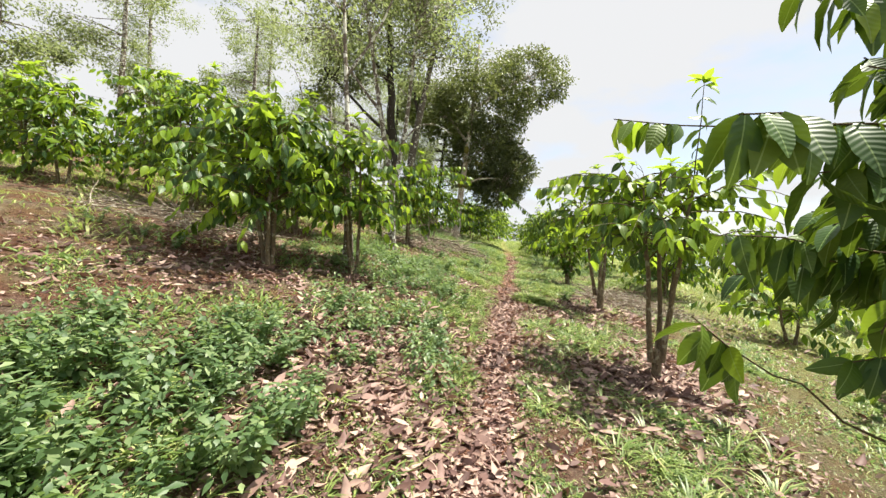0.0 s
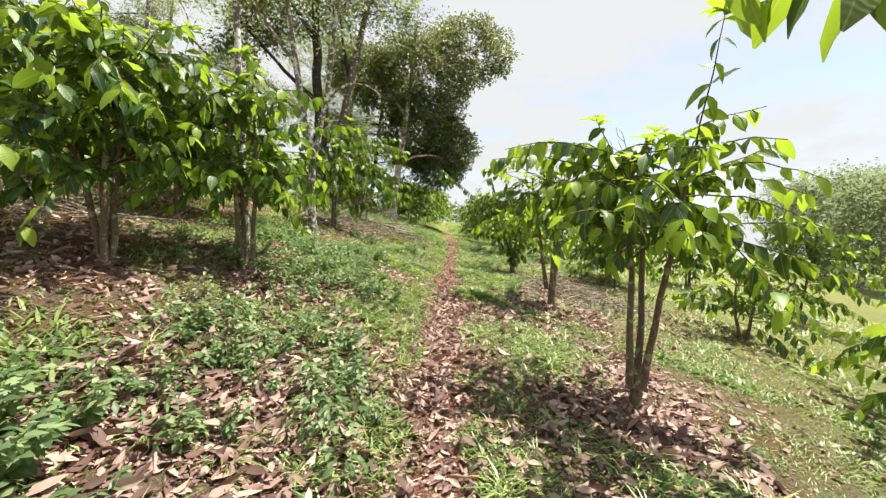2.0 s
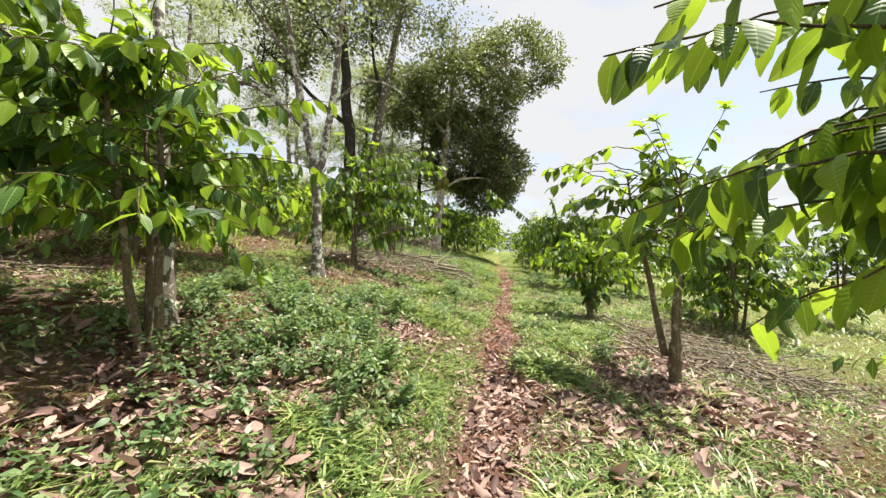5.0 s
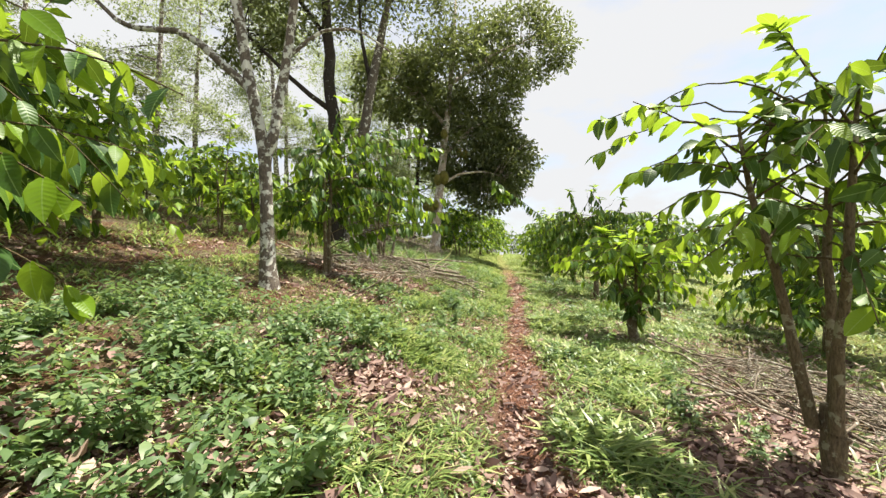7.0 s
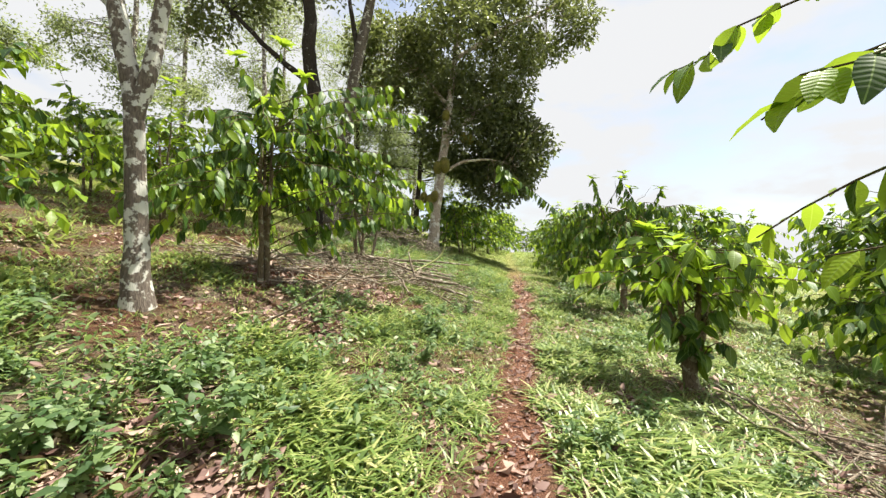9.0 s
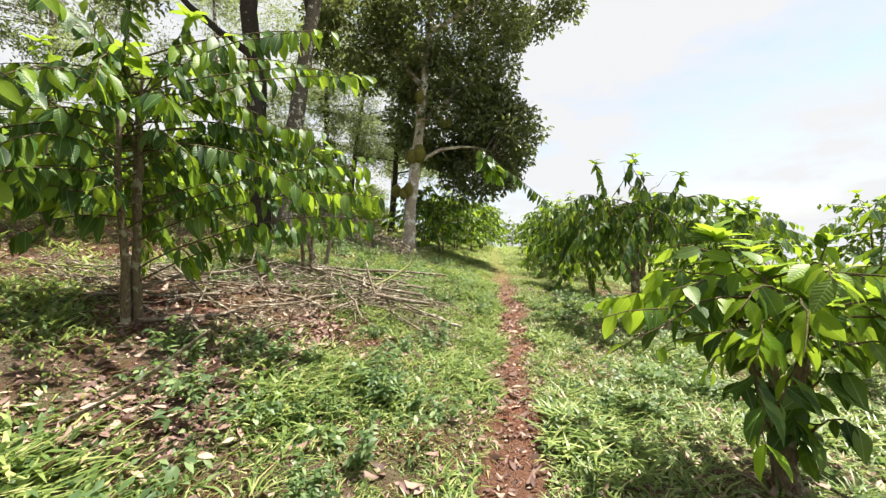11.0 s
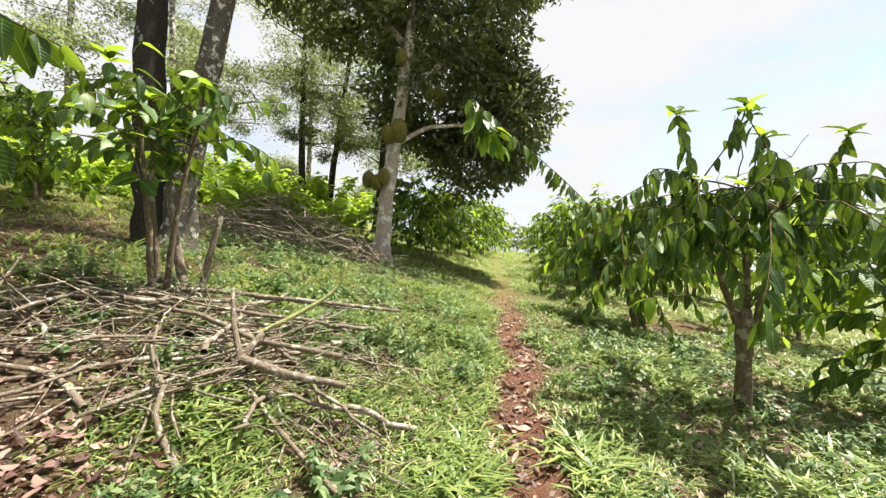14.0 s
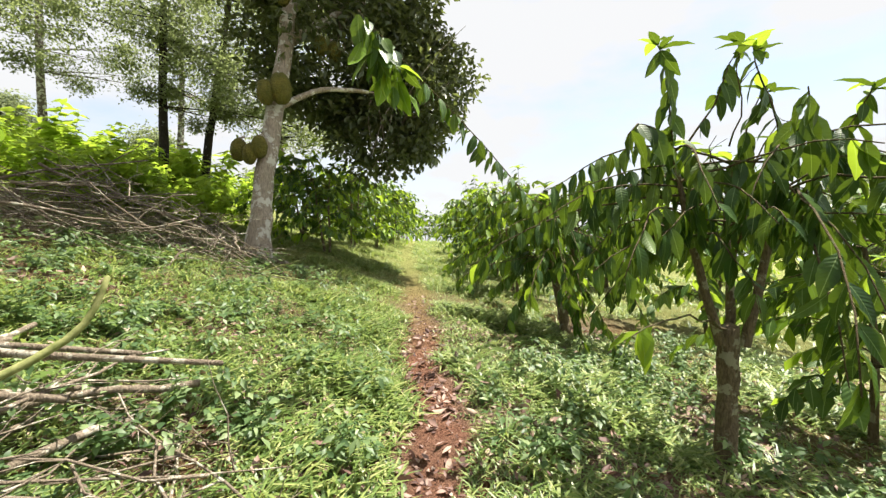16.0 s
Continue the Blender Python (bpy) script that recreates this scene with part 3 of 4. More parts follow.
ROWS_FALLING = [
    (5.5, 20.6, 2.3), (5.9, 22.8, 2.3), (6.3, 25.2, 2.4), (6.9, 27.6, 2.4), (7.6, 30.5, 2.5), (8.3, 34.0, 2.6),
    (6.7, 7.4, 1.3), (6.6, 11.4, 2.4), (6.4, 15.4, 2.3), (7.4, 12.9, 2.4), (7.9, 18.3, 2.5), (8.6, 22.0, 2.5), (9.4, 26.0, 2.5),
    (9.6, 5.6, 2.4), (10.4, 9.5, 2.6), (10.8, 13.4, 2.6), (11.2, 17.4, 2.6), (12.0, 22.0, 2.6), (6.0, 4.2, 1.5), (13.0, 27.0, 2.3),
]
ROWS_AHEAD = [
    (2.25, 25.0, 2.2), (1.0, 24.2, 2.2), (3.1, 26.8, 2.3), (3.9, 30.0, 2.4), (2.0, 28.5, 2.3), (4.6, 33.5, 2.5), (1.7, 22.9, 2.0), (9.4, 38.0, 2.5), (5.4, 38.0, 2.6), (6.5, 44.0, 2.5), (8.4, 45.5, 2.5), (10.2, 46.5, 2.6), (4.8, 42.5, 2.5),
]
ROWS_RISING = [
    (-4.6, 11.8, 2.2), (-4.4, 15.0, 2.2), (-5.9, 9.2, 3.2), (-8.5, 8.7, 2.4), (-9.6, 9.0, 2.3), (-7.4, 12.6, 2.3), (-3.6, 9.4, 2.7),
    (-7.2, 16.4, 2.2), (-5.9, 11.4, 3.1), (-7.9, 10.4, 3.2), (-9.8, 13.0, 2.3), (-5.6, 19.2, 2.2), (-10.5, 17.0, 2.3), (-11.5, 6.5, 2.3), (-8.2, 20.5, 2.3), (-12.4, 10.0, 2.4),
]
# uphill (x < -3.5) extra young leaves stand in for sunlight on shaded rows
for k, (x, y, h) in enumerate(ROWS_FALLING + ROWS_AHEAD + ROWS_RISING):
    coffee_tree(x, y, h, 1.3, 100 + k, "coffee tree with glossy leaves in a plantation row", 2 + k % 2, 0.22, 0.25, 0, 0.3 if x > 6 else 0.6 if x < -3.5 else 0.4 if y > 22 else 0.2, 0.9, 0.026, pairs=6.5)


# ---- tall trees ----
def crown_leaves(rng, centres, per, spread, size, flat=0.8):
    n = len(centres) * per
    c = np.repeat(centres, per, axis=0) + rng.normal(0, 1, (n, 3)) * spread * [1, 1, flat]
    d = rng.normal(0, 1, (n, 3)) * [1, 1, 0.6] + [0, 0, -0.35]
    up = rng.normal(0, 0.5, (n, 3)) + [0, 0, 1.0]
    return c, axes(d, up), size * rng.uniform(0.65, 1.25, n)


def dense_crown(rng, blobs, lumps, per, size):
    """Leaves packed on many rounded lumps, so that the crown has a firm uneven outline and deep gaps."""
    C, D, U = [], [], []
    for centre, half, share in blobs:
        n = int(lumps * share)
        mid = np.asarray(centre) + unit(rng.normal(0, 1, (n, 3))) * (rng.uniform(0.25, 1, n) ** 0.4)[:, None] * np.asarray(half)
        for m, r in zip(mid, rng.uniform(0.18, 0.5, n)):
            k = int(per * (r / 0.4) ** 2)
            o = unit(rng.normal(0, 1, (k, 3)) + [0, 0, 0.25])
            C.append(m + o * r * rng.uniform(0.4, 1.3, (k, 1)) * [1.1, 1.1, 0.75])
            D.append(o * 0.9 + rng.normal(0, 0.5, (k, 3)) + [0, 0, -0.35])
            U.append(o + rng.normal(0, 0.45, (k, 3)) + [0, 0, 0.6])
    C, D, U = np.vstack(C), np.vstack(D), np.vstack(U)
    return C, axes(D, U), size * rng.uniform(0.65, 1.25, len(C))


def tree(name, x, y, label, seed, trunks, blobs, bark, leaf_mat, per=16, clump=0.32, size=0.13, clusters=900, lump=14, twigs=140, limbs=(), category="tree", second=None, dense=0):
    """trunks and limbs: (points from the base, radii). blobs: crown lobes as (centre, half sizes, share)."""
    rng = np.random.default_rng(seed)
    root = thing(name, x, y, lie1(x, y), label, category)
    lines = []
    for kind, group in (("trunk", trunks), ("limb", limbs)):
        for pts, radii in group:
            p = np.asarray(pts, dtype=float)
            t = np.linspace(0, 1, 4 * len(p))
            q = np.stack([np.interp(t, np.linspace(0, 1, len(p)), p[:, c]) for c in range(3)], -1)
            for _ in range(3):
                q[1:-1] = (q[:-2] + 2 * q[1:-1] + q[2:]) / 4
            r0 = np.interp(t, np.linspace(0, 1, len(radii)), radii)
            q[1:] += rng.normal(0, 1, (len(q) - 1, 3)) * r0[1:, None] * 0.12
            if kind == "trunk" and p[0, 2] < 0.5:
                r0 = r0 * (1 + 0.5 * np.exp(-(q[:, 2] - q[0, 2]) / 0.22))
            part(kind, tube_mesh(kind, [tube(q, r0, 12 if kind == "trunk" else 8)], second if kind == "trunk" and second and len(lines) else bark), root)
            lines.append(q[len(q) // 3:])
    wood = np.vstack(lines)
    cents = []
    for centre, half, share in blobs:
        n = max(4, int(clusters * share / lump))
        d = unit(rng.normal(0, 1, (n, 3)))
        mid = np.asarray(centre) + d * (rng.uniform(0.15, 1, n) ** 0.5)[:, None] * np.asarray(half)
        r = min(half) * rng.uniform(0.11, 0.33, (n, 1, 1))
        cents.append((mid[:, None] + rng.normal(0, 1, (n, lump, 3)) * r * [1.15, 1.15, 0.7]).clip(np.asarray(centre) - np.asarray(half) * 1.12, np.asarray(centre) + np.asarray(half) * 1.12).reshape(-1, 3))
    cents = np.vstack(cents)
    pieces = []
    for c in cents[rng.permutation(len(cents))[:twigs]]:
        s = wood[np.argmin(np.linalg.norm((wood - c) * [1, 1, 1.6], axis=1) + rng.uniform(0, 0.8, len(wood)))]
        mid = (s + c) / 2 + rng.normal(0, 0.18, 3) + [0, 0, 0.1]
        u = np.linspace(0, 1, 7)[:, None]
        line = (1 - u) ** 2 * s + 2 * u * (1 - u) * mid + u * u * c
        th = 0.010 + 0.006 * np.linalg.norm(c - s)
        pieces.append(tube(line[::2], (th, th * 0.6, 0.006), 4))
    if pieces:
        part("branchwork", tube_mesh("branchwork", pieces, bark), root, kind="stuff")
    leaves = dense_crown(rng, blobs, dense, per, size) if dense else crown_leaves(rng, cents, per, clump, size)
    v, f, _ = scatter(kite_shape(), *leaves)
    part("crown", build_mesh("crown", v, f, leaf_mat), root, kind="stuff")
    return root


# jackfruit tree ahead, with the dense dark crown
jack = tree("jackfruit_tree", 0.66, 20.5, "jackfruit tree with pale trunk, dense dark crown and hanging fruit", 31,
    [([(0, 0, -0.1), (0.10, 0.1, 1.0), (0.25, 0.4, 2.4), (0.5, 0.8, 4.2), (0.9, 1.4, 7.5), (1.2, 1.8, 11)], (0.21, 0.17, 0.16, 0.14, 0.1, 0.05))],
    [((1.6, 2.2, 4.8), (2.3, 2.0, 2.0), 0.26), ((3.1, 2.3, 3.9), (1.35, 1.5, 1.6), 0.13), ((2.5, 2.2, 2.6), (1.4, 1.2, 0.9), 0.07), ((1.4, 2.3, 7.6), (2.9, 2.4, 2.4), 0.27), ((4.1, 2.8, 9.4), (2.4, 2.2, 1.9), 0.15), ((-1.5, 2.0, 7.4), (1.6, 1.8, 1.7), 0.12)],
    M_BARK_JACK, M_CANOPY, 78, 0.22, 0.19, 1500, 34, 200,
    [([(0.3, 0.5, 2.7), (1.1, 0.8, 3.25), (2.2, 1.3, 3.4), (3.2, 1.8, 3.2)], (0.06, 0.045, 0.02)),
     ([(0.4, 0.7, 3.9), (1.8, 1.6, 5.4), (3.6, 2.6, 6.6)], (0.1, 0.07, 0.03)),
     ([(0.6, 1.0, 5.2), (-0.6, 1.5, 7.0), (-1.4, 2.0, 9.0)], (0.09, 0.06, 0.03)),
     ([(0.9, 1.4, 7.2), (3.0, 2.4, 9.0), (5.6, 3.2, 10.4)], (0.09, 0.06, 0.03))], dense=660)


def jackfruit(parent, x, y, z, r, seed):
    rng = np.random.default_rng(seed)
    u, v = np.meshgrid(np.linspace(0, 2 * np.pi, 25)[:-1], np.linspace(0.02, np.pi - 0.02, 15))
    lump = 1 + 0.05 * np.sin(3 * u + seed) * np.sin(2 * v) + rng.uniform(-0.025, 0.025, u.shape)
    p = np.stack([np.cos(u) * np.sin(v) * r * lump + x, np.sin(u) * np.sin(v) * r * lump + y, np.cos(v) * r * 1.45 * lump + z], -1).reshape(-1, 3)
    i = (np.arange(14)[:, None] * 24 + np.arange(24)[None]).ravel()
    j = (np.arange(14)[:, None] * 24 + (np.arange(24)[None] + 1) % 24).ravel()
    fruit = part("fruit", build_mesh("fruit", p, np.stack([i, j, j + 24, i + 24], -1), M_FRUIT), parent, "spiny yellow-green jackfruit")
    part("stalk", tube_mesh("stalk", [tube([(x, y, z + r * 1.4), (x * 0.8 + 0.04, y * 0.8 + 0.07, z + r * 1.4 + 0.04)], (0.018, 0.022), 6)], M_BARK_JACK), fruit)


for k, (fx, fy, fz, fr_) in enumerate([(-0.28, 0.2, 1.86, 0.14), (-0.07, 0.05, 1.76, 0.125), (0.09, 0.02, 1.88, 0.135), (0.2, 0.12, 2.86, 0.15), (0.44, 0.16, 2.95, 0.19), (1.1, 0.9, 4.1, 0.14), (1.35, 1.0, 4.05, 0.14), (0.5, 0.35, 4.7, 0.14)]):
    jackfruit(jack, fx, fy, fz, fr_, k)

# pair of dark trunks that share a foot
tree("shade_tree", -2.15, 17.6, "twin-trunked shade tree with dark mossy bark", 32,
    [([(-0.12, 0, -0.15), (-0.15, 0.05, 1.2), (-0.2, 0.15, 3.0), (-0.35, 0.3, 6.0), (-0.5, 0.4, 11)], (0.27, 0.22, 0.2, 0.17, 0.08)),
     ([(0.22, 0.05, -0.15), (0.32, 0.1, 1.0), (0.5, 0.3, 2.4), (1.0, 0.6, 5.5), (1.9, 1.1, 10)], (0.25, 0.2, 0.18, 0.15, 0.07))],
    [((-1.2, 0.8, 9.6), (3.0, 2.6, 2.6), 0.5), ((2.2, 1.6, 9.6), (2.4, 2.4, 2.8), 0.35), ((-3.4, 0.5, 6.8), (1.6, 1.6, 1.2), 0.15)],
    M_BARK_DARK, M_CANOPY, 16, 0.22, 0.15, 1150, 18, 240,
    [([(-0.25, 0.2, 4.2), (-1.3, 0.0, 5.0), (-2.4, 0.1, 6.2), (-3.4, 0.3, 7.2)], (0.09, 0.06, 0.03)),
     ([(-0.35, 0.3, 6.5), (-1.6, 0.6, 8.4), (-2.6, 0.8, 9.8)], (0.08, 0.05, 0.03)),
     ([(0.9, 0.6, 5.3), (0.5, 1.2, 7.2), (0.4, 1.6, 9.4)], (0.08, 0.05, 0.03))], second=M_BARK_MID)

# forked trunk with lichen, between the coffee trees
tree("lichen_tree", -1.4, 10.75, "forked grey tree trunk with white lichen patches", 33,
    [([(0, 0, -0.1), (-0.02, 0.02, 0.8), (-0.02, 0, 1.75), (-0.18, 0, 2.5), (-0.5, 0.1, 4.5), (-0.9, 0.2, 7)], (0.105, 0.08, 0.075, 0.065, 0.035)),
     ([(-0.02, 0, 1.6), (0.12, 0.05, 2.2), (0.35, 0.1, 3.6), (0.6, 0.2, 6.5)], (0.075, 0.065, 0.055, 0.03))],
    [((-0.8, 0.3, 6.4), (2.4, 2.0, 1.7), 0.6), ((0.9, 0.4, 7.0), (1.6, 1.6, 1.6), 0.4)],
    M_BARK_GREY, M_AIRY, 14, 0.2, 0.12, 380, 16, 200,
    [([(0.3, 0.1, 3.1), (0.7, 0.2, 3.5), (1.2, 0.3, 3.55), (1.6, 0.45, 3.3)], (0.03, 0.022, 0.01)),
     ([(-0.2, 0, 2.6), (-1.0, 0.0, 3.4), (-1.9, 0.1, 3.5), (-2.6, 0.2, 4.2)], (0.055, 0.04, 0.02)),
     ([(-0.4, 0.1, 3.8), (-1.3, 0.3, 5.0), (-1.9, 0.4, 6.2)], (0.05, 0.03, 0.02))])
# slim grey tree behind the broad coffee tree
tree("slim_tree", -1.82, 7.45, "slim grey-barked tree among coffee leaves", 34,
    [([(0, 0, -0.1), (0.0, 0.03, 1.0), (-0.05, 0.05, 2.4), (-0.15, 0.2, 4.5), (-0.3, 0.3, 7)], (0.10, 0.075, 0.05, 0.035, 0.02))],
    [((-0.3, 0.3, 6.3), (1.5, 1.4, 1.3), 1.0)], M_BARK_GREY, M_AIRY, 14, 0.22, 0.12, 130, 12, 60,
    [([(-0.1, 0.1, 3.6), (0.5, 0.3, 4.6), (0.9, 0.5, 5.8)], (0.035, 0.025, 0.012))])
# thin leaning trunks beyond the second brush pile
for k, (x, y, lx, h) in enumerate([(-3.6, 27.5, 0.3, 10), (-2.9, 28.5, 1.6, 10), (-0.6, 27.5, 0.9, 9), (-7.5, 26.0, -0.3, 11), (-11.0, 22.0, 0.4, 10), (-12.5, 27.0, 0.5, 12), (-9.0, 31.0, 0.2, 12), (-5.2, 33.0, 0.5, 12), (-15.0, 18.0, 0.3, 10), (-14.0, 12.0, 0.4, 9), (-17.5, 23.0, 0.1, 11), (-1.5, 36.0, 0.4, 12)]):
    tree("plantation_tree", x, y, "thin-trunked tree with airy crown against the sky", 50 + k,
        [([(0, 0, -0.1), (lx * 0.3, 0, h * 0.3), (lx * 0.65, 0.1, h * 0.65), (lx, 0.2, h)], (0.16, 0.12, 0.09, 0.03))],
        [((lx * 0.9, 0.2, h * 0.86), (2.6, 2.4, h * 0.2), 0.45), ((lx * 0.6 - 0.8, 0, h * 0.55), (2.2, 1.8, h * 0.13), 0.3), ((lx * 0.5 + 0.9, 0.3, h * 0.36), (2.0, 1.6, h * 0.1), 0.25)],
        M_BARK_DARK if k < 3 else M_BARK_GREY, M_AIRY, 16, 0.17, 0.125, 620, 22, 60)
# distant trees; their haze is only the pale M_FAR colour
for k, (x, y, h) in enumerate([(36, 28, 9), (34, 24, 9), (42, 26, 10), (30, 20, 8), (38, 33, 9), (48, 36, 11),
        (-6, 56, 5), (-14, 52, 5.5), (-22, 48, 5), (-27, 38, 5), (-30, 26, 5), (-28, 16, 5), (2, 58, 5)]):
    tree("distant_tree", x, y, "distant tree with haze-pale leaf colour beyond the plantation", 80 + k,
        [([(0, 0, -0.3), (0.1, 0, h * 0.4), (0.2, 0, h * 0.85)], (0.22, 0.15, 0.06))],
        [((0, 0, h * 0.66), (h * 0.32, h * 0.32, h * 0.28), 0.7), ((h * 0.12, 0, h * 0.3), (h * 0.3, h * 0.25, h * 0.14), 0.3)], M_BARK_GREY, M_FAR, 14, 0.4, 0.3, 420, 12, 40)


# ---- brush piles: cut branches lying on one another ----
def brush_pile(x, y, half_x, half_y, rise, thick, thin, seed, label, big=0.035, turn=20.0, steep=0.13):
    rng = np.random.default_rng(seed)
    root = thing("brush_pile", x, y, lie1(x, y), label, "brush pile", "brush piles")
    z0 = lie1(x, y)

    def stick(r, length, fork):
        px, py = rng.uniform(-1, 1) * half_x, rng.uniform(-1, 1) * half_y
        g = radians(turn) + rng.normal(0, 0.85) + (math.pi if rng.random() < 0.5 else 0)
        up = rise * max(0.0, 1 - (px / half_x) ** 2 * 0.7 - (py / half_y) ** 2 * 0.7) * rng.uniform(0, 1) + r
        tilt = rng.normal(0.03, steep)
        d = np.array([math.cos(g), math.sin(g), tilt])
        u = np.linspace(-0.5, 0.5, 9)[:, None]
        line = np.array([px, py, 0.0]) + d * length * u + np.cumsum(rng.normal(0, 0.034, (9, 3)), 0) * [1, 1, 0.5]
        line[:, 2] += up + lie(line[:, 0] + x, line[:, 1] + y) - z0
        line[:, 2] = np.maximum(line[:, 2], lie(line[:, 0] + x, line[:, 1] + y) - z0 + r)
        out = [tube(line if r > 0.012 else line[::2], (r, r * 0.8, r * 0.45), 7 if r > 0.012 else 4)]
        for _ in range(fork):
            k = rng.integers(3, 8)
            dd = unit(d * rng.uniform(0.4, 1) + rng.normal(0, 0.45, 3) + [0, 0, 0.3])
            out.append(tube(arc(line[k], dd, length * rng.uniform(0.2, 0.45), 0.05, 5, 0.015, rng), (r * 0.5, r * 0.35, r * 0.15), 4))
        return out

    for k in range(thick):
        r = big * rng.uniform(0.3, 1.0)
        part("stick", tube_mesh("stick", stick(r, rng.uniform(0.8, 2.0), 1 if k % 2 else 2), M_GREEN_STICK if k % 13 == 5 and r < 0.018 else M_STICK), root)
    twigs = []
    for _ in range(thin):
        twigs += stick(rng.uniform(0.004, 0.010), rng.uniform(0.4, 1.2), 2)
    part("twig_tangle", tube_mesh("twig_tangle", twigs, M_STICK), root, kind="stuff")
    return root


brush_pile(0.2, 14.75, 1.4, 0.85, 0.28, 34, 170, 61, "heap of cut grey branches lying beside the path", 0.024, 8)
brush_pile(-1.4, 13.4, 1.3, 0.8, 0.16, 20, 80, 62, "scattered dry branches on leaf litter", 0.024, 15)
brush_pile(-1.0, 19.5, 1.9, 1.0, 1.0, 40, 260, 63, "tangled heap of dry branches beside the jackfruit tree", 0.024, 5, 0.4)
brush_pile(4.35, 9.7, 0.75, 0.9, 0.14, 30, 110, 64, "dry sticks and prunings under a coffee tree", 0.02, 130)
brush_pile(-5.2, 7.6, 1.8, 0.7, 0.25, 24, 110, 65, "dry prunings on the red hillside", 0.02, 10)
brush_pile(4.6, 8.4, 0.8, 0.6, 0.15, 14, 60, 66, "dry prunings behind a coffee tree", 0.018, 60)


def rooted_stick(x, y, points, radii, mat, label):
    root = thing("cut_branch", x, y, lie1(x, y), label, "branch", "cut branches")
    for pts, r in zip(points, radii):
        p = np.asarray(pts, dtype=float)
        t = np.linspace(0, 1, 12)
        q = np.stack([np.interp(t, np.linspace(0, 1, len(p)), p[:, c]) for c in range(3)], -1)
        for _ in range(2):
            q[1:-1] = (q[:-2] + 2 * q[1:-1] + q[2:]) / 4
        part("stick", tube_mesh("stick", [tube(q, (r, r * 0.85, r * 0.55), 8)], mat), root)


# pronounced branches on top of the heap
rooted_stick(0.55, 14.35, [[(0, 0, 0), (0.1, 0.1, 0.16), (0.18, 0.25, 0.3)], [(0.1, 0.1, 0.16), (0.45, -0.05, 0.1), (0.85, -0.1, 0.04)], [(0.1, 0.1, 0.16), (0.0, 0.2, 0.4), (-0.05, 0.3, 0.62)]], (0.04, 0.035, 0.022), M_STICK, "forked grey branch on a brush heap")
rooted_stick(0.2, 15.6, [[(-1.4, -0.2, 0.12), (-0.9, 0.0, 0.32), (0.0, 0.05, 0.22), (0.9, 0.1, 0.06)], [(0.0, 0.05, 0.2), (0.6, -0.3, 0.2), (1.45, -0.35, 0.1)]], (0.028, 0.024), M_STICK, "long bent grey branch on a brush heap")
rooted_stick(0.75, 15.0, [[(-0.5, -0.4, 0.08), (0.0, 0.0, 0.3), (0.35, 0.25, 0.5), (0.42, 0.3, 0.75)]], (0.022,), M_GREEN_STICK, "fresh green branch sticking up from a heap")
rooted_stick(-0.55, 15.75, [[(0, 0, -0.05), (-0.12, 0.02, 0.5), (-0.2, 0.05, 1.1)], [(0.12, 0, -0.05), (0.2, 0.05, 0.4), (0.3, 0.1, 0.8)]], (0.05, 0.04), M_STICK, "pale bare forked stump")
rooted_stick(-0.15, 11.0, [[(-0.5, 0.1, 0.04), (0.1, 0.0, 0.3), (0.55, -0.05, 0.6)]], (0.012,), M_STICK, "thin dry stick leaning out of weeds")


# ---- weeds ----
def weed(name, seed, height, leaves, size, mat):
    rng = np.random.default_rng(seed)
    root = new(name)
    stems, place, along = [], [], []
    for _ in range(8):
        g = rng.uniform(0, 6.28)
        b = arc((math.cos(g) * 0.05, math.sin(g) * 0.05, -0.03), (math.cos(g) * 0.45, math.sin(g) * 0.45, 1), height * rng.uniform(0.6, 1.0), height * 0.12, 7, 0.01, rng)
        stems.append(tube(b, (0.005, 0.0035, 0.002), 4))
        for i in range(leaves):
            u = 0.18 + 0.82 * i / leaves
            at = np.array([np.interp(u, np.linspace(0, 1, 7), b[:, c]) for c in range(3)])
            h = i * 2.4 + rng.uniform(0, 0.7)
            place.append(at)
            along.append((math.cos(h), math.sin(h), rng.uniform(-0.35, 0.45)))
    part("stem", tube_mesh("stem", stems, mat), root)
    n = len(place)
    fr = axes(np.array(along), rng.normal(0, 0.3, (n, 3)) + [0, 0, 1.0])
    v, f, uv = scatter(leaf_shape(3, 0.5, 0.25, 0.35, 0.3, 0.72), np.array(place), fr, size * rng.uniform(0.6, 1.2, n))
    part("leaves", build_mesh("weed_leaves", v, f, mat, uv), root, kind="stuff")
    return root


WEED_LABEL = "leafy green weed with toothed soft leaves on the ground"
weeds = [tagged(weed("weed_plant", 200 + k, h, n, s, M_HERB), WEED_LABEL, "weed", "weeds") for k, (h, n, s) in enumerate([(0.5, 20, 0.072), (0.38, 17, 0.064), (0.26, 13, 0.056)])]
shrubs = [tagged(weed("shrub", 210 + k, h, n, s, M_BRIGHT), "yellow-green shrub in sunlit leaf tone growing on the slope", "shrub", "sunlit shrubs") for k, (h, n, s) in enumerate([(1.7, 30, 0.2), (1.3, 26, 0.18)])]


def strew(kinds, x0, x1, y0, y1, count, seed, low=0.7, high=1.2, skip=0.0):
    rng = np.random.default_rng(seed)
    for k in range(count):
        px, py = rng.uniform(x0, x1), rng.uniform(y0, y1)
        if abs(px - float(trail_x(py))) < 0.32 or patches(px, py, 1.3, seed % 5) < skip:
            continue
        s = rng.uniform(low, high)
        copy_thing(kinds[k % len(kinds)], pose(px, py, lie1(px, py), rng.normal(0, 6), rng.normal(0, 6), rng.uniform(0, 360)) @ Matrix.Diagonal((s, s, s, 1)))


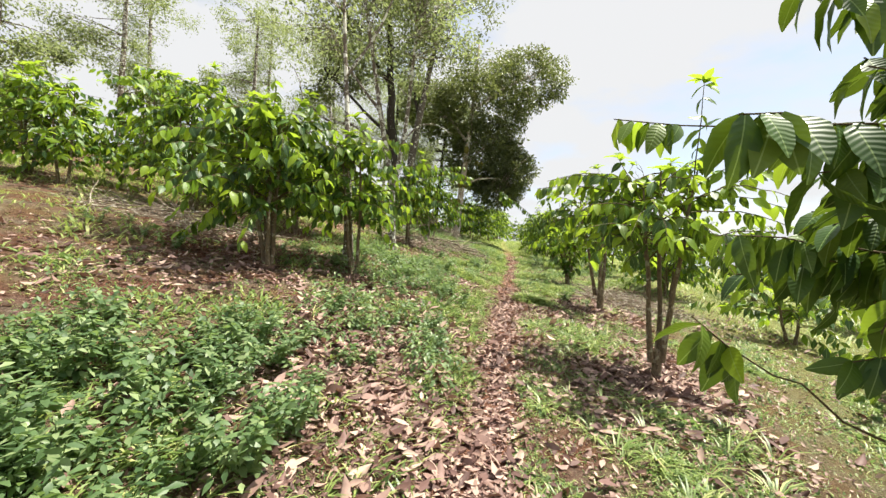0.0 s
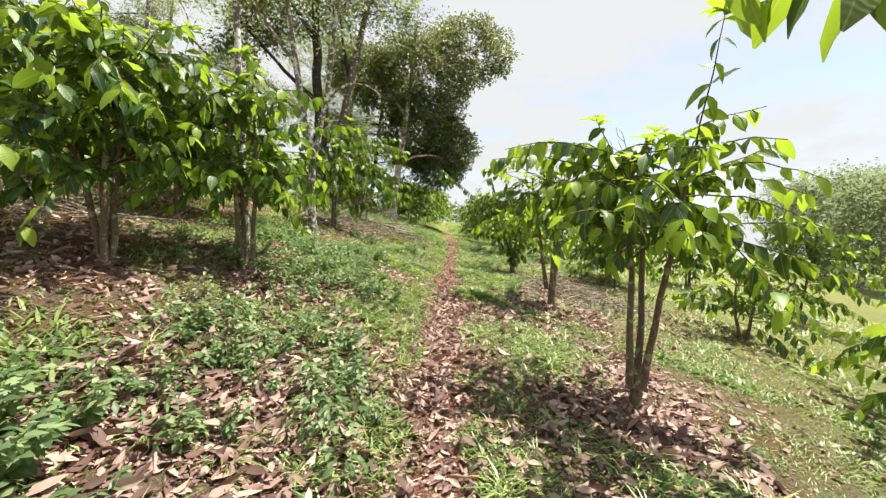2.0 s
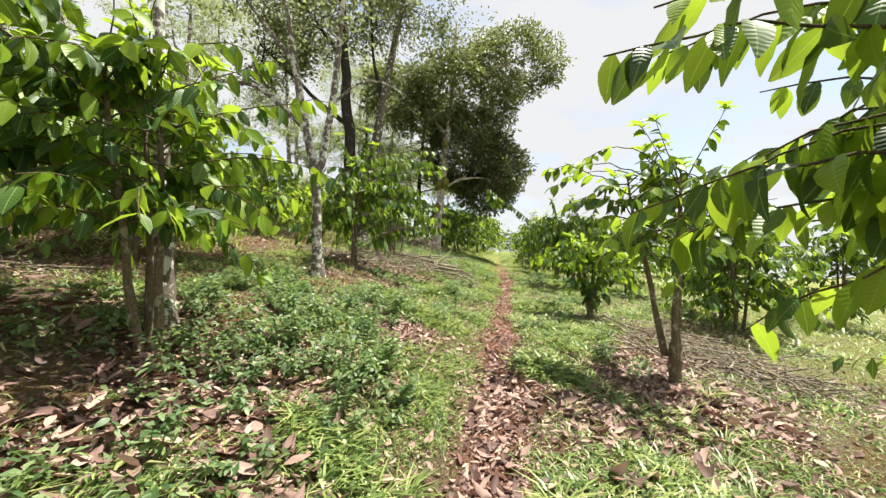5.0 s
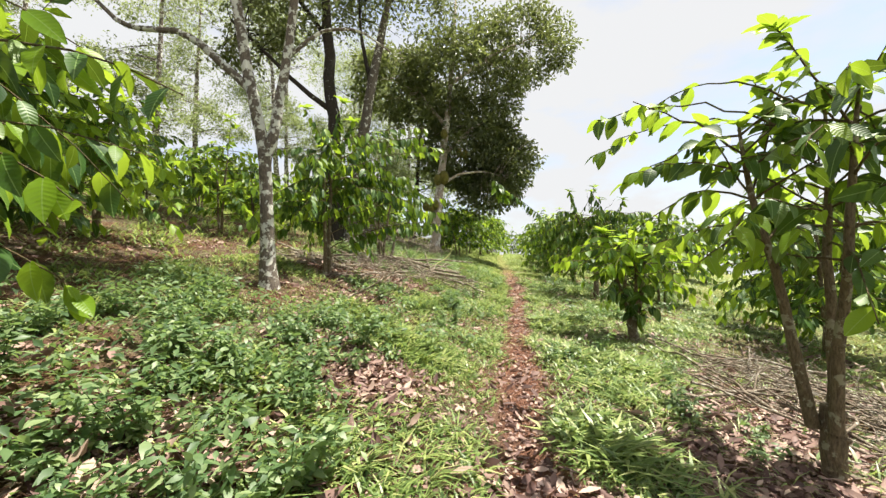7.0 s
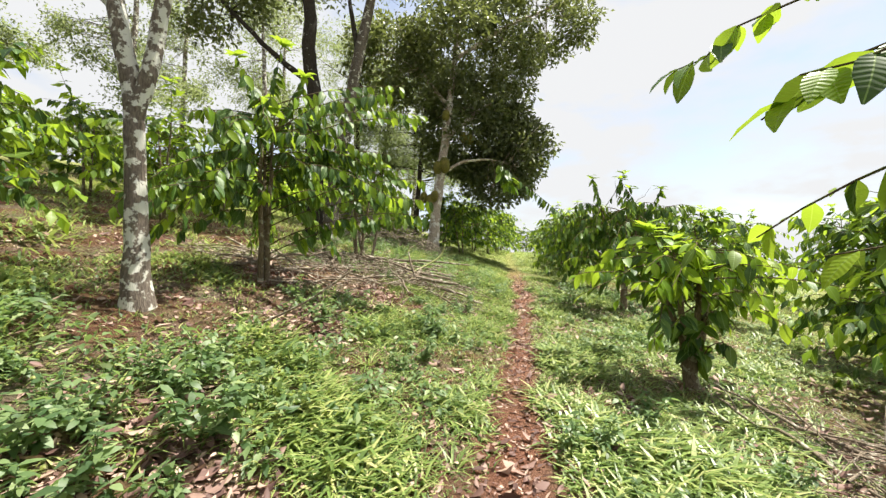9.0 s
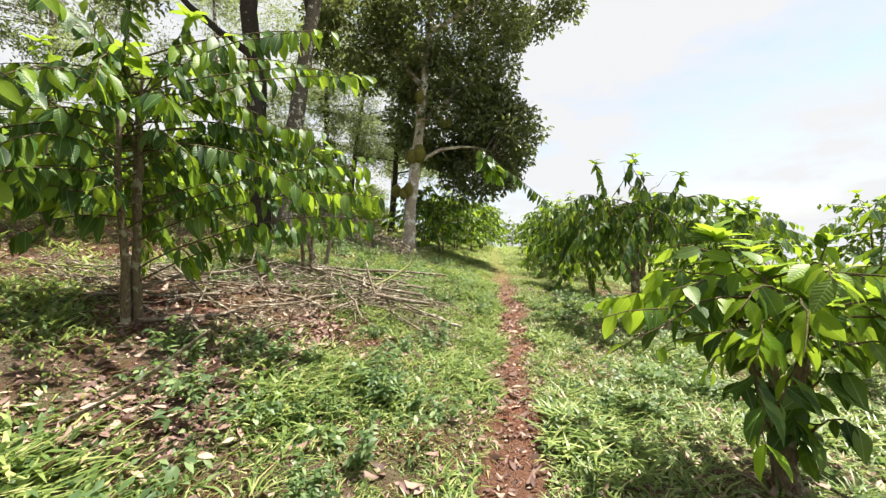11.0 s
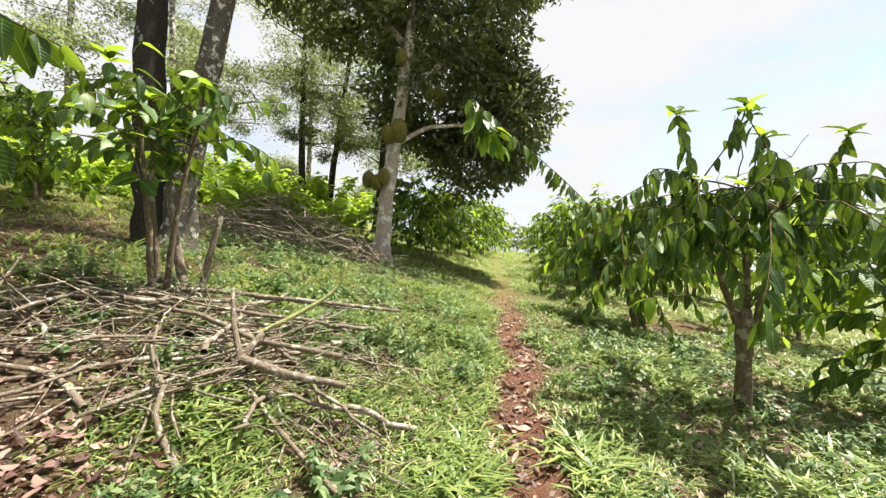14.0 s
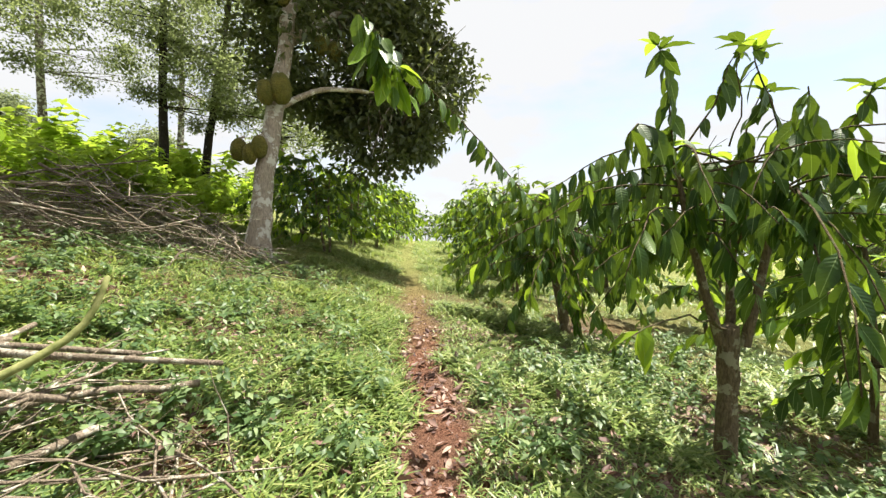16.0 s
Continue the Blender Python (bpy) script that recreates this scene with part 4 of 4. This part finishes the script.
strew(weeds[:2], -2.9, -0.95, 1.2, 3.6, 52, 71, 0.8, 1.15)
strew(weeds, -2.2, 0.35, 6.7, 9.9, 68, 72, 0.7, 1.1, 0.22)
strew(weeds[1:], -0.6, 1.0, 9.6, 12.6, 36, 73, 0.6, 1.05, 0.35)
strew(weeds[1:], 0.3, 1.6, 12.0, 15.4, 24, 74, 0.6, 1.0, 0.35)
strew(weeds[1:], -1.6, 0.3, 13.8, 15.6, 18, 85, 0.6, 1.0, 0.3)
strew(weeds[1:], -1.8, 2.4, 15.2, 20.0, 74, 75, 0.6, 1.1, 0.25)
strew(weeds[1:], 2.6, 5.4, 12.2, 17.0, 30, 76, 0.6, 1.0, 0.4)
strew(weeds[1:], -1.5, 0.25, 3.6, 6.6, 28, 77, 0.7, 1.15, 0.3)
strew(weeds[1:], 2.0, 4.4, 6.5, 11.0, 20, 78, 0.6, 1.0, 0.45)
strew(weeds[1:], -6.0, -2.8, 3.0, 8.5, 22, 79, 0.7, 1.2, 0.4)
strew(weeds[:2], 4.5, 6.8, 13.4, 17.6, 12, 84, 0.7, 1.1)
strew(shrubs, -10.5, -1.8, 27.8, 33.5, 36, 81, 1.0, 1.7)
strew(shrubs, -13.0, -5.0, 19.0, 26.0, 26, 82, 0.9, 1.4)
strew(shrubs, -4.2, -0.4, 21.8, 24.5, 26, 83, 0.8, 1.15)
strew(shrubs, -11.0, -3.0, 23.5, 29.0, 44, 86, 1.0, 1.6)
for k, ob in enumerate(weeds):
    ob.location = (-1.9 + 0.5 * k, 3.7, lie1(-1.9 + 0.5 * k, 3.7))
for k, ob in enumerate(shrubs):
    ob.location = (-4.4 + 0.9 * k, 28.0, lie1(-4.4 + 0.9 * k, 28.0))


def weed_bed(zones):
    """Soft-leaved weeds that grow too thickly to be told apart."""
    rng = np.random.default_rng(87)
    P, A, U, S = [], [], [], []
    for x0, x1, y0, y1, per_m2 in zones:
        n = int((x1 - x0) * (y1 - y0) * per_m2)
        x, y = rng.uniform(x0, x1, n), rng.uniform(y0, y1, n)
        keep = (np.abs(x - trail_x(y)) > 0.4) & (rng.random(n) < 1.7 * patches(x, y, 1.1, 3) - 0.25)
        for px, py in zip(x[keep], y[keep]):
            k = rng.integers(22, 55)
            h = rng.uniform(0.08, 0.34)
            g, u = rng.uniform(0, 6.28, k), rng.uniform(0.15, 1.0, k) ** 0.7
            out = 0.16 * rng.uniform(0.1, 1.0, k)
            P.append(np.stack([px + np.cos(g) * out, py + np.sin(g) * out, lie1(px, py) + h * u], -1))
            A.append(np.stack([np.cos(g), np.sin(g), rng.uniform(-0.4, 0.5, k)], -1) + rng.normal(0, 0.3, (k, 3)))
            U.append(rng.normal(0, 0.35, (k, 3)) + [0, 0, 1.0])
            S.append(rng.uniform(0.035, 0.085, k))
    v, f, uv = scatter(leaf_shape(2, 0.5, 0.25, 0.3), np.vstack(P), axes(np.vstack(A), np.vstack(U)), np.concatenate(S))
    return tagged(new("weed_bed", build_mesh("weed_bed", v, f, M_HERB, uv)), "thick bed of soft green weeds beside the path", "weeds", kind="stuff")


weed_bed([(-2.7, 0.4, 6.7, 10.2, 17), (-3.0, -0.9, 1.0, 3.6, 16), (-0.4, 1.6, 9.8, 12.6, 13), (-1.9, 2.5, 15.2, 20.2, 9), (2.8, 5.6, 12.5, 17.2, 8), (-1.6, 0.3, 3.6, 6.6, 12)])


# ---- grass, small weeds and fallen leaves ----
def spread_points(rng, x_side, y_range, per_m2):
    n = int((x_side[1] - x_side[0]) * (y_range[1] - y_range[0]) * per_m2)
    s, y = rng.uniform(*x_side, n), rng.uniform(*y_range, n)
    return s, s + trail_x(y), y


def litter_share(s, x, y):
    """Where dry leaves lie rather than grass."""
    under = np.zeros_like(x)
    for cx, cy, r in ((2.6, 4.6, 1.1), (3.4, 8.1, 1.2), (4.5, 9.6, 0.9), (4.7, 15.3, 0.9), (-0.6, 3.4, 1.4), (0.1, 1.6, 1.0), (-1.4, 6.6, 1.3), (-2.9, 6.0, 1.4), (-0.9, 13.2, 1.5), (0.3, 12.7, 1.2), (-0.3, 11.6, 1.0), (0.0, 9.0, 0.8), (0.4, 14.6, 0.9)):
        under = np.maximum(under, np.exp(-(((x - cx) ** 2 + (y - cy) ** 2) / r ** 2) ** 1.5))
    return np.clip(0.7 * under + 0.7 * (patches(x, y, 1.2, 2) - 0.45) - 0.4 * np.clip((y - 8) / 4, 0, 1) * (np.abs(s) < 1.8), 0, 1)


def blades(name, label, mat, seed, zones, length, shape):
    rng = np.random.default_rng(seed)
    P, A, U, S = [], [], [], []
    for x_side, y_range, per_m2, scale in zones:
        s, x, y = spread_points(rng, x_side, y_range, per_m2)
        cover = 1 - litter_share(s, x, y) * 1.15
        cover *= np.clip((np.abs(s + 0.06 * np.sin(3 * y)) - 0.15 - 0.04 * np.sin(7.3 * y)) / 0.2, 0, 1) 
        cover *= 0.25 + 1.1 * patches(x, y, 0.55, 4) ** 1.5 + 0.4 * np.clip((y - 8) / 3, 0, 1) + 0.35 * np.clip((y - 15) / 2, 0, 1) + 0.4 * np.clip(s - 0.9, 0, 1)
        keep = rng.random(len(x)) < cover
        x, y = x[keep], y[keep]
        n = len(x)
        g = rng.uniform(0, 6.28, n)
        rise = rng.uniform(0.4, 2.6, n)
        P.append(np.stack([x, y, lie(x, y) - 0.008], -1))
        A.append(np.stack([np.cos(g), np.sin(g), rise], -1))
        U.append(np.stack([-np.cos(g) * rise, -np.sin(g) * rise, np.ones(n)], -1) + rng.normal(0, 0.15, (n, 3)))
        tuft = 0.45 + 1.1 * patches(x, y, 0.8, 6) ** 1.4
        S.append(length * scale * tuft * rng.uniform(0.5, 1.15, n))
    P, A, U, S = np.vstack(P), np.vstack(A), np.vstack(U), np.concatenate(S)
    v, f, uv = scatter(shape, P, axes(A, U), S)
    return tagged(new(name, build_mesh(name, v, f, mat)), label, "grass", kind="stuff")


blades("grass", "short broad-bladed green grass beside the footpath", M_GRASS, 301,
    [((-1.9, 1.6), (0.2, 8.0), 2500, 0.95), ((-2.3, 2.0), (8.0, 19.0), 2300, 1.3), ((-5.0, -1.9), (0.5, 9.0), 560, 1.15), ((-5.0, -1.9), (9.0, 18.0), 800, 1.3), ((1.6, 4.6), (0.5, 12.0), 1200, 0.8), ((1.6, 4.6), (12.0, 18.0), 1300, 1.25), ((-4.5, -2.0), (16.0, 20.0), 900, 1.2), ((-4.5, 4.5), (18.9, 24.0), 1000, 1.3), ((-4.5, 4.5), (24.0, 36.0), 330, 1.6), ((4.6, 13.0), (2.0, 26.0), 150, 1.7), ((-14.0, -5.0), (3.0, 24.0), 150, 2.0)],
    0.115, blade_shape(0.115, 0.75))
blades("small_weeds", "low small-leaved weeds among the grass", M_HERB, 302,
    [((-2.6, 2.2), (0.2, 18.5), 1700, 1.0), ((-5.0, -2.6), (0.5, 18.0), 220, 1.2), ((2.2, 5.0), (0.5, 18.0), 260, 1.1)],
    0.058, kite_shape(0.55, 0.08, 0.15))


def tufts():
    """Taller clumps of grass, blades fanning out of one root."""
    rng = np.random.default_rng(305)
    P, A, U, S = [], [], [], []
    n = 1500
    s, y = rng.uniform(-2.4, 2.4, n), rng.uniform(0.4, 18.5, n)
    x = s + trail_x(y)
    keep = (np.abs(s) > 0.36) & (rng.random(n) < 0.15 + 0.85 * patches(x, y, 0.9, 1) - 0.4 * litter_share(s, x, y))
    for px, py in zip(x[keep], y[keep]):
        k = rng.integers(14, 30)
        g, lean = rng.uniform(0, 6.28, k), rng.uniform(0.6, 3.0, k)
        P.append(np.stack([px + 0.03 * np.cos(g), py + 0.03 * np.sin(g), np.full(k, lie1(px, py) - 0.01)], -1))
        A.append(np.stack([np.cos(g), np.sin(g), lean], -1))
        U.append(np.stack([-np.cos(g) * lean, -np.sin(g) * lean, np.ones(k)], -1) + rng.normal(0, 0.1, (k, 3)))
        S.append(rng.uniform(0.10, 0.25) * rng.uniform(0.6, 1.1, k))
    v, f, _ = scatter(blade_shape(0.062, 0.85), np.vstack(P), axes(np.vstack(A), np.vstack(U)), np.concatenate(S))
    return tagged(new("grass_tufts", build_mesh("grass_tufts", v, f, M_GRASS)), "taller arching clumps of green grass", "grass", kind="stuff")


tufts()

FALLEN = [leaf_shape(3, 0.46, 0.4, 0.25, 0.5), leaf_shape(3, 0.5, -0.5, -0.15, 0.6), leaf_shape(3, 0.42, 0.7, -0.2, 0.3)]
litter = tagged(new("leaf_litter"), "dry brown fallen leaves strewn over the soil", "leaf litter", kind="stuff")


def fallen_leaves():
    rng = np.random.default_rng(303)
    P, S = [], []
    for x_side, y_range, per_m2 in (((-2.4, 2.6), (0.3, 10), 640), ((-2.4, 2.6), (10, 18), 560), ((-6.5, -2.4), (1, 9), 220), ((-6.5, -2.4), (9, 18), 120), ((2.6, 5.5), (1, 17), 130), ((-0.25, 0.25), (0.5, 20), 1000)):
        s, x, y = spread_points(rng, x_side, y_range, per_m2)
        share = 0.10 + 1.05 * litter_share(s, x, y) + np.where(y < 8, 0.35, 0.15) * np.exp(-(s / 0.2) ** 2)
        keep = rng.random(len(x)) < share
        x, y = x[keep], y[keep]
        P.append(np.stack([x, y, lie(x, y) + rng.uniform(0.004, 0.03, len(x))], -1))
        S.append((0.05 + np.where(y < 8, 0.115, 0.07) * rng.random(len(x)) ** 1.5) * (0.5 if x_side[1] < 0.3 and x_side[0] > -0.3 else 1.0))
    P, S = np.vstack(P), np.concatenate(S)
    n = len(P)
    g = rng.uniform(0, 6.28, n)
    fr = axes(np.stack([np.cos(g), np.sin(g), rng.normal(0, 0.3, n)], -1), rng.normal(0, 0.42, (n, 3)) + [0, 0, 1.0])
    own = np.where((np.abs(P[:, 0] - trail_x(P[:, 1]) + 0.2) < 1.6) & (P[:, 1] > 1.2) & (P[:, 1] < 4.5) & (S > 0.1))[0][:290]
    rest = np.setdiff1d(np.arange(n), own)
    meshes = [build_mesh("fallen_leaf", s[0], s[1], M_LITTER, s[2]) for s in FALLEN]
    for i in own:
        ob = part("fallen_leaf", meshes[i % 3], litter)
        m = np.eye(4)
        m[:3, :3], m[:3, 3] = fr[i] * S[i], P[i]
        ob.matrix_basis = Matrix(m.tolist())
    for k, s in enumerate(FALLEN):
        idx = rest[rest % 3 == k]
        v, f, uv = scatter(s, P[idx], fr[idx], S[idx])
        part("fallen_leaves", build_mesh("fallen_leaves", v, f, M_LITTER, uv), litter, kind="stuff")


fallen_leaves()


def leaf_crumbs():
    """Broken bits of leaf and straw that cover the soil."""
    rng = np.random.default_rng(306)
    P = []
    for x_side, y_range, per_m2 in (((-2.6, 2.6), (0.3, 9), 1700), ((-2.6, 2.6), (9, 18.5), 1200), ((-7, -2.6), (1, 18), 520), ((2.6, 6.0), (1, 17), 420)):
        s, x, y = spread_points(rng, x_side, y_range, per_m2)
        keep = rng.random(len(x)) < 0.35 + 0.5 * litter_share(s, x, y) + np.where(y < 9, 0.4, -0.2) * np.exp(-(s / 0.22) ** 2)
        x, y = x[keep], y[keep]
        P.append(np.stack([x, y, lie(x, y) + rng.uniform(0.0, 0.018, len(x))], -1))
    P = np.vstack(P)
    n = len(P)
    g = rng.uniform(0, 6.28, n)
    fr = axes(np.stack([np.cos(g), np.sin(g), rng.normal(0, 0.35, n)], -1), rng.normal(0, 0.5, (n, 3)) + [0, 0, 1.0])
    size = rng.uniform(0.02, 0.055, n)[:, None] * np.stack([rng.choice([0.3, 0.9, 1.4], n), np.ones(n), np.ones(n)], -1)
    v, f, _ = scatter(kite_shape(0.6, 0.15, -0.1), P, fr, size)
    part("leaf_crumbs", build_mesh("leaf_crumbs", v, f, M_LITTER), litter, "crumbled dry leaf bits and straw", kind="stuff")


leaf_crumbs()
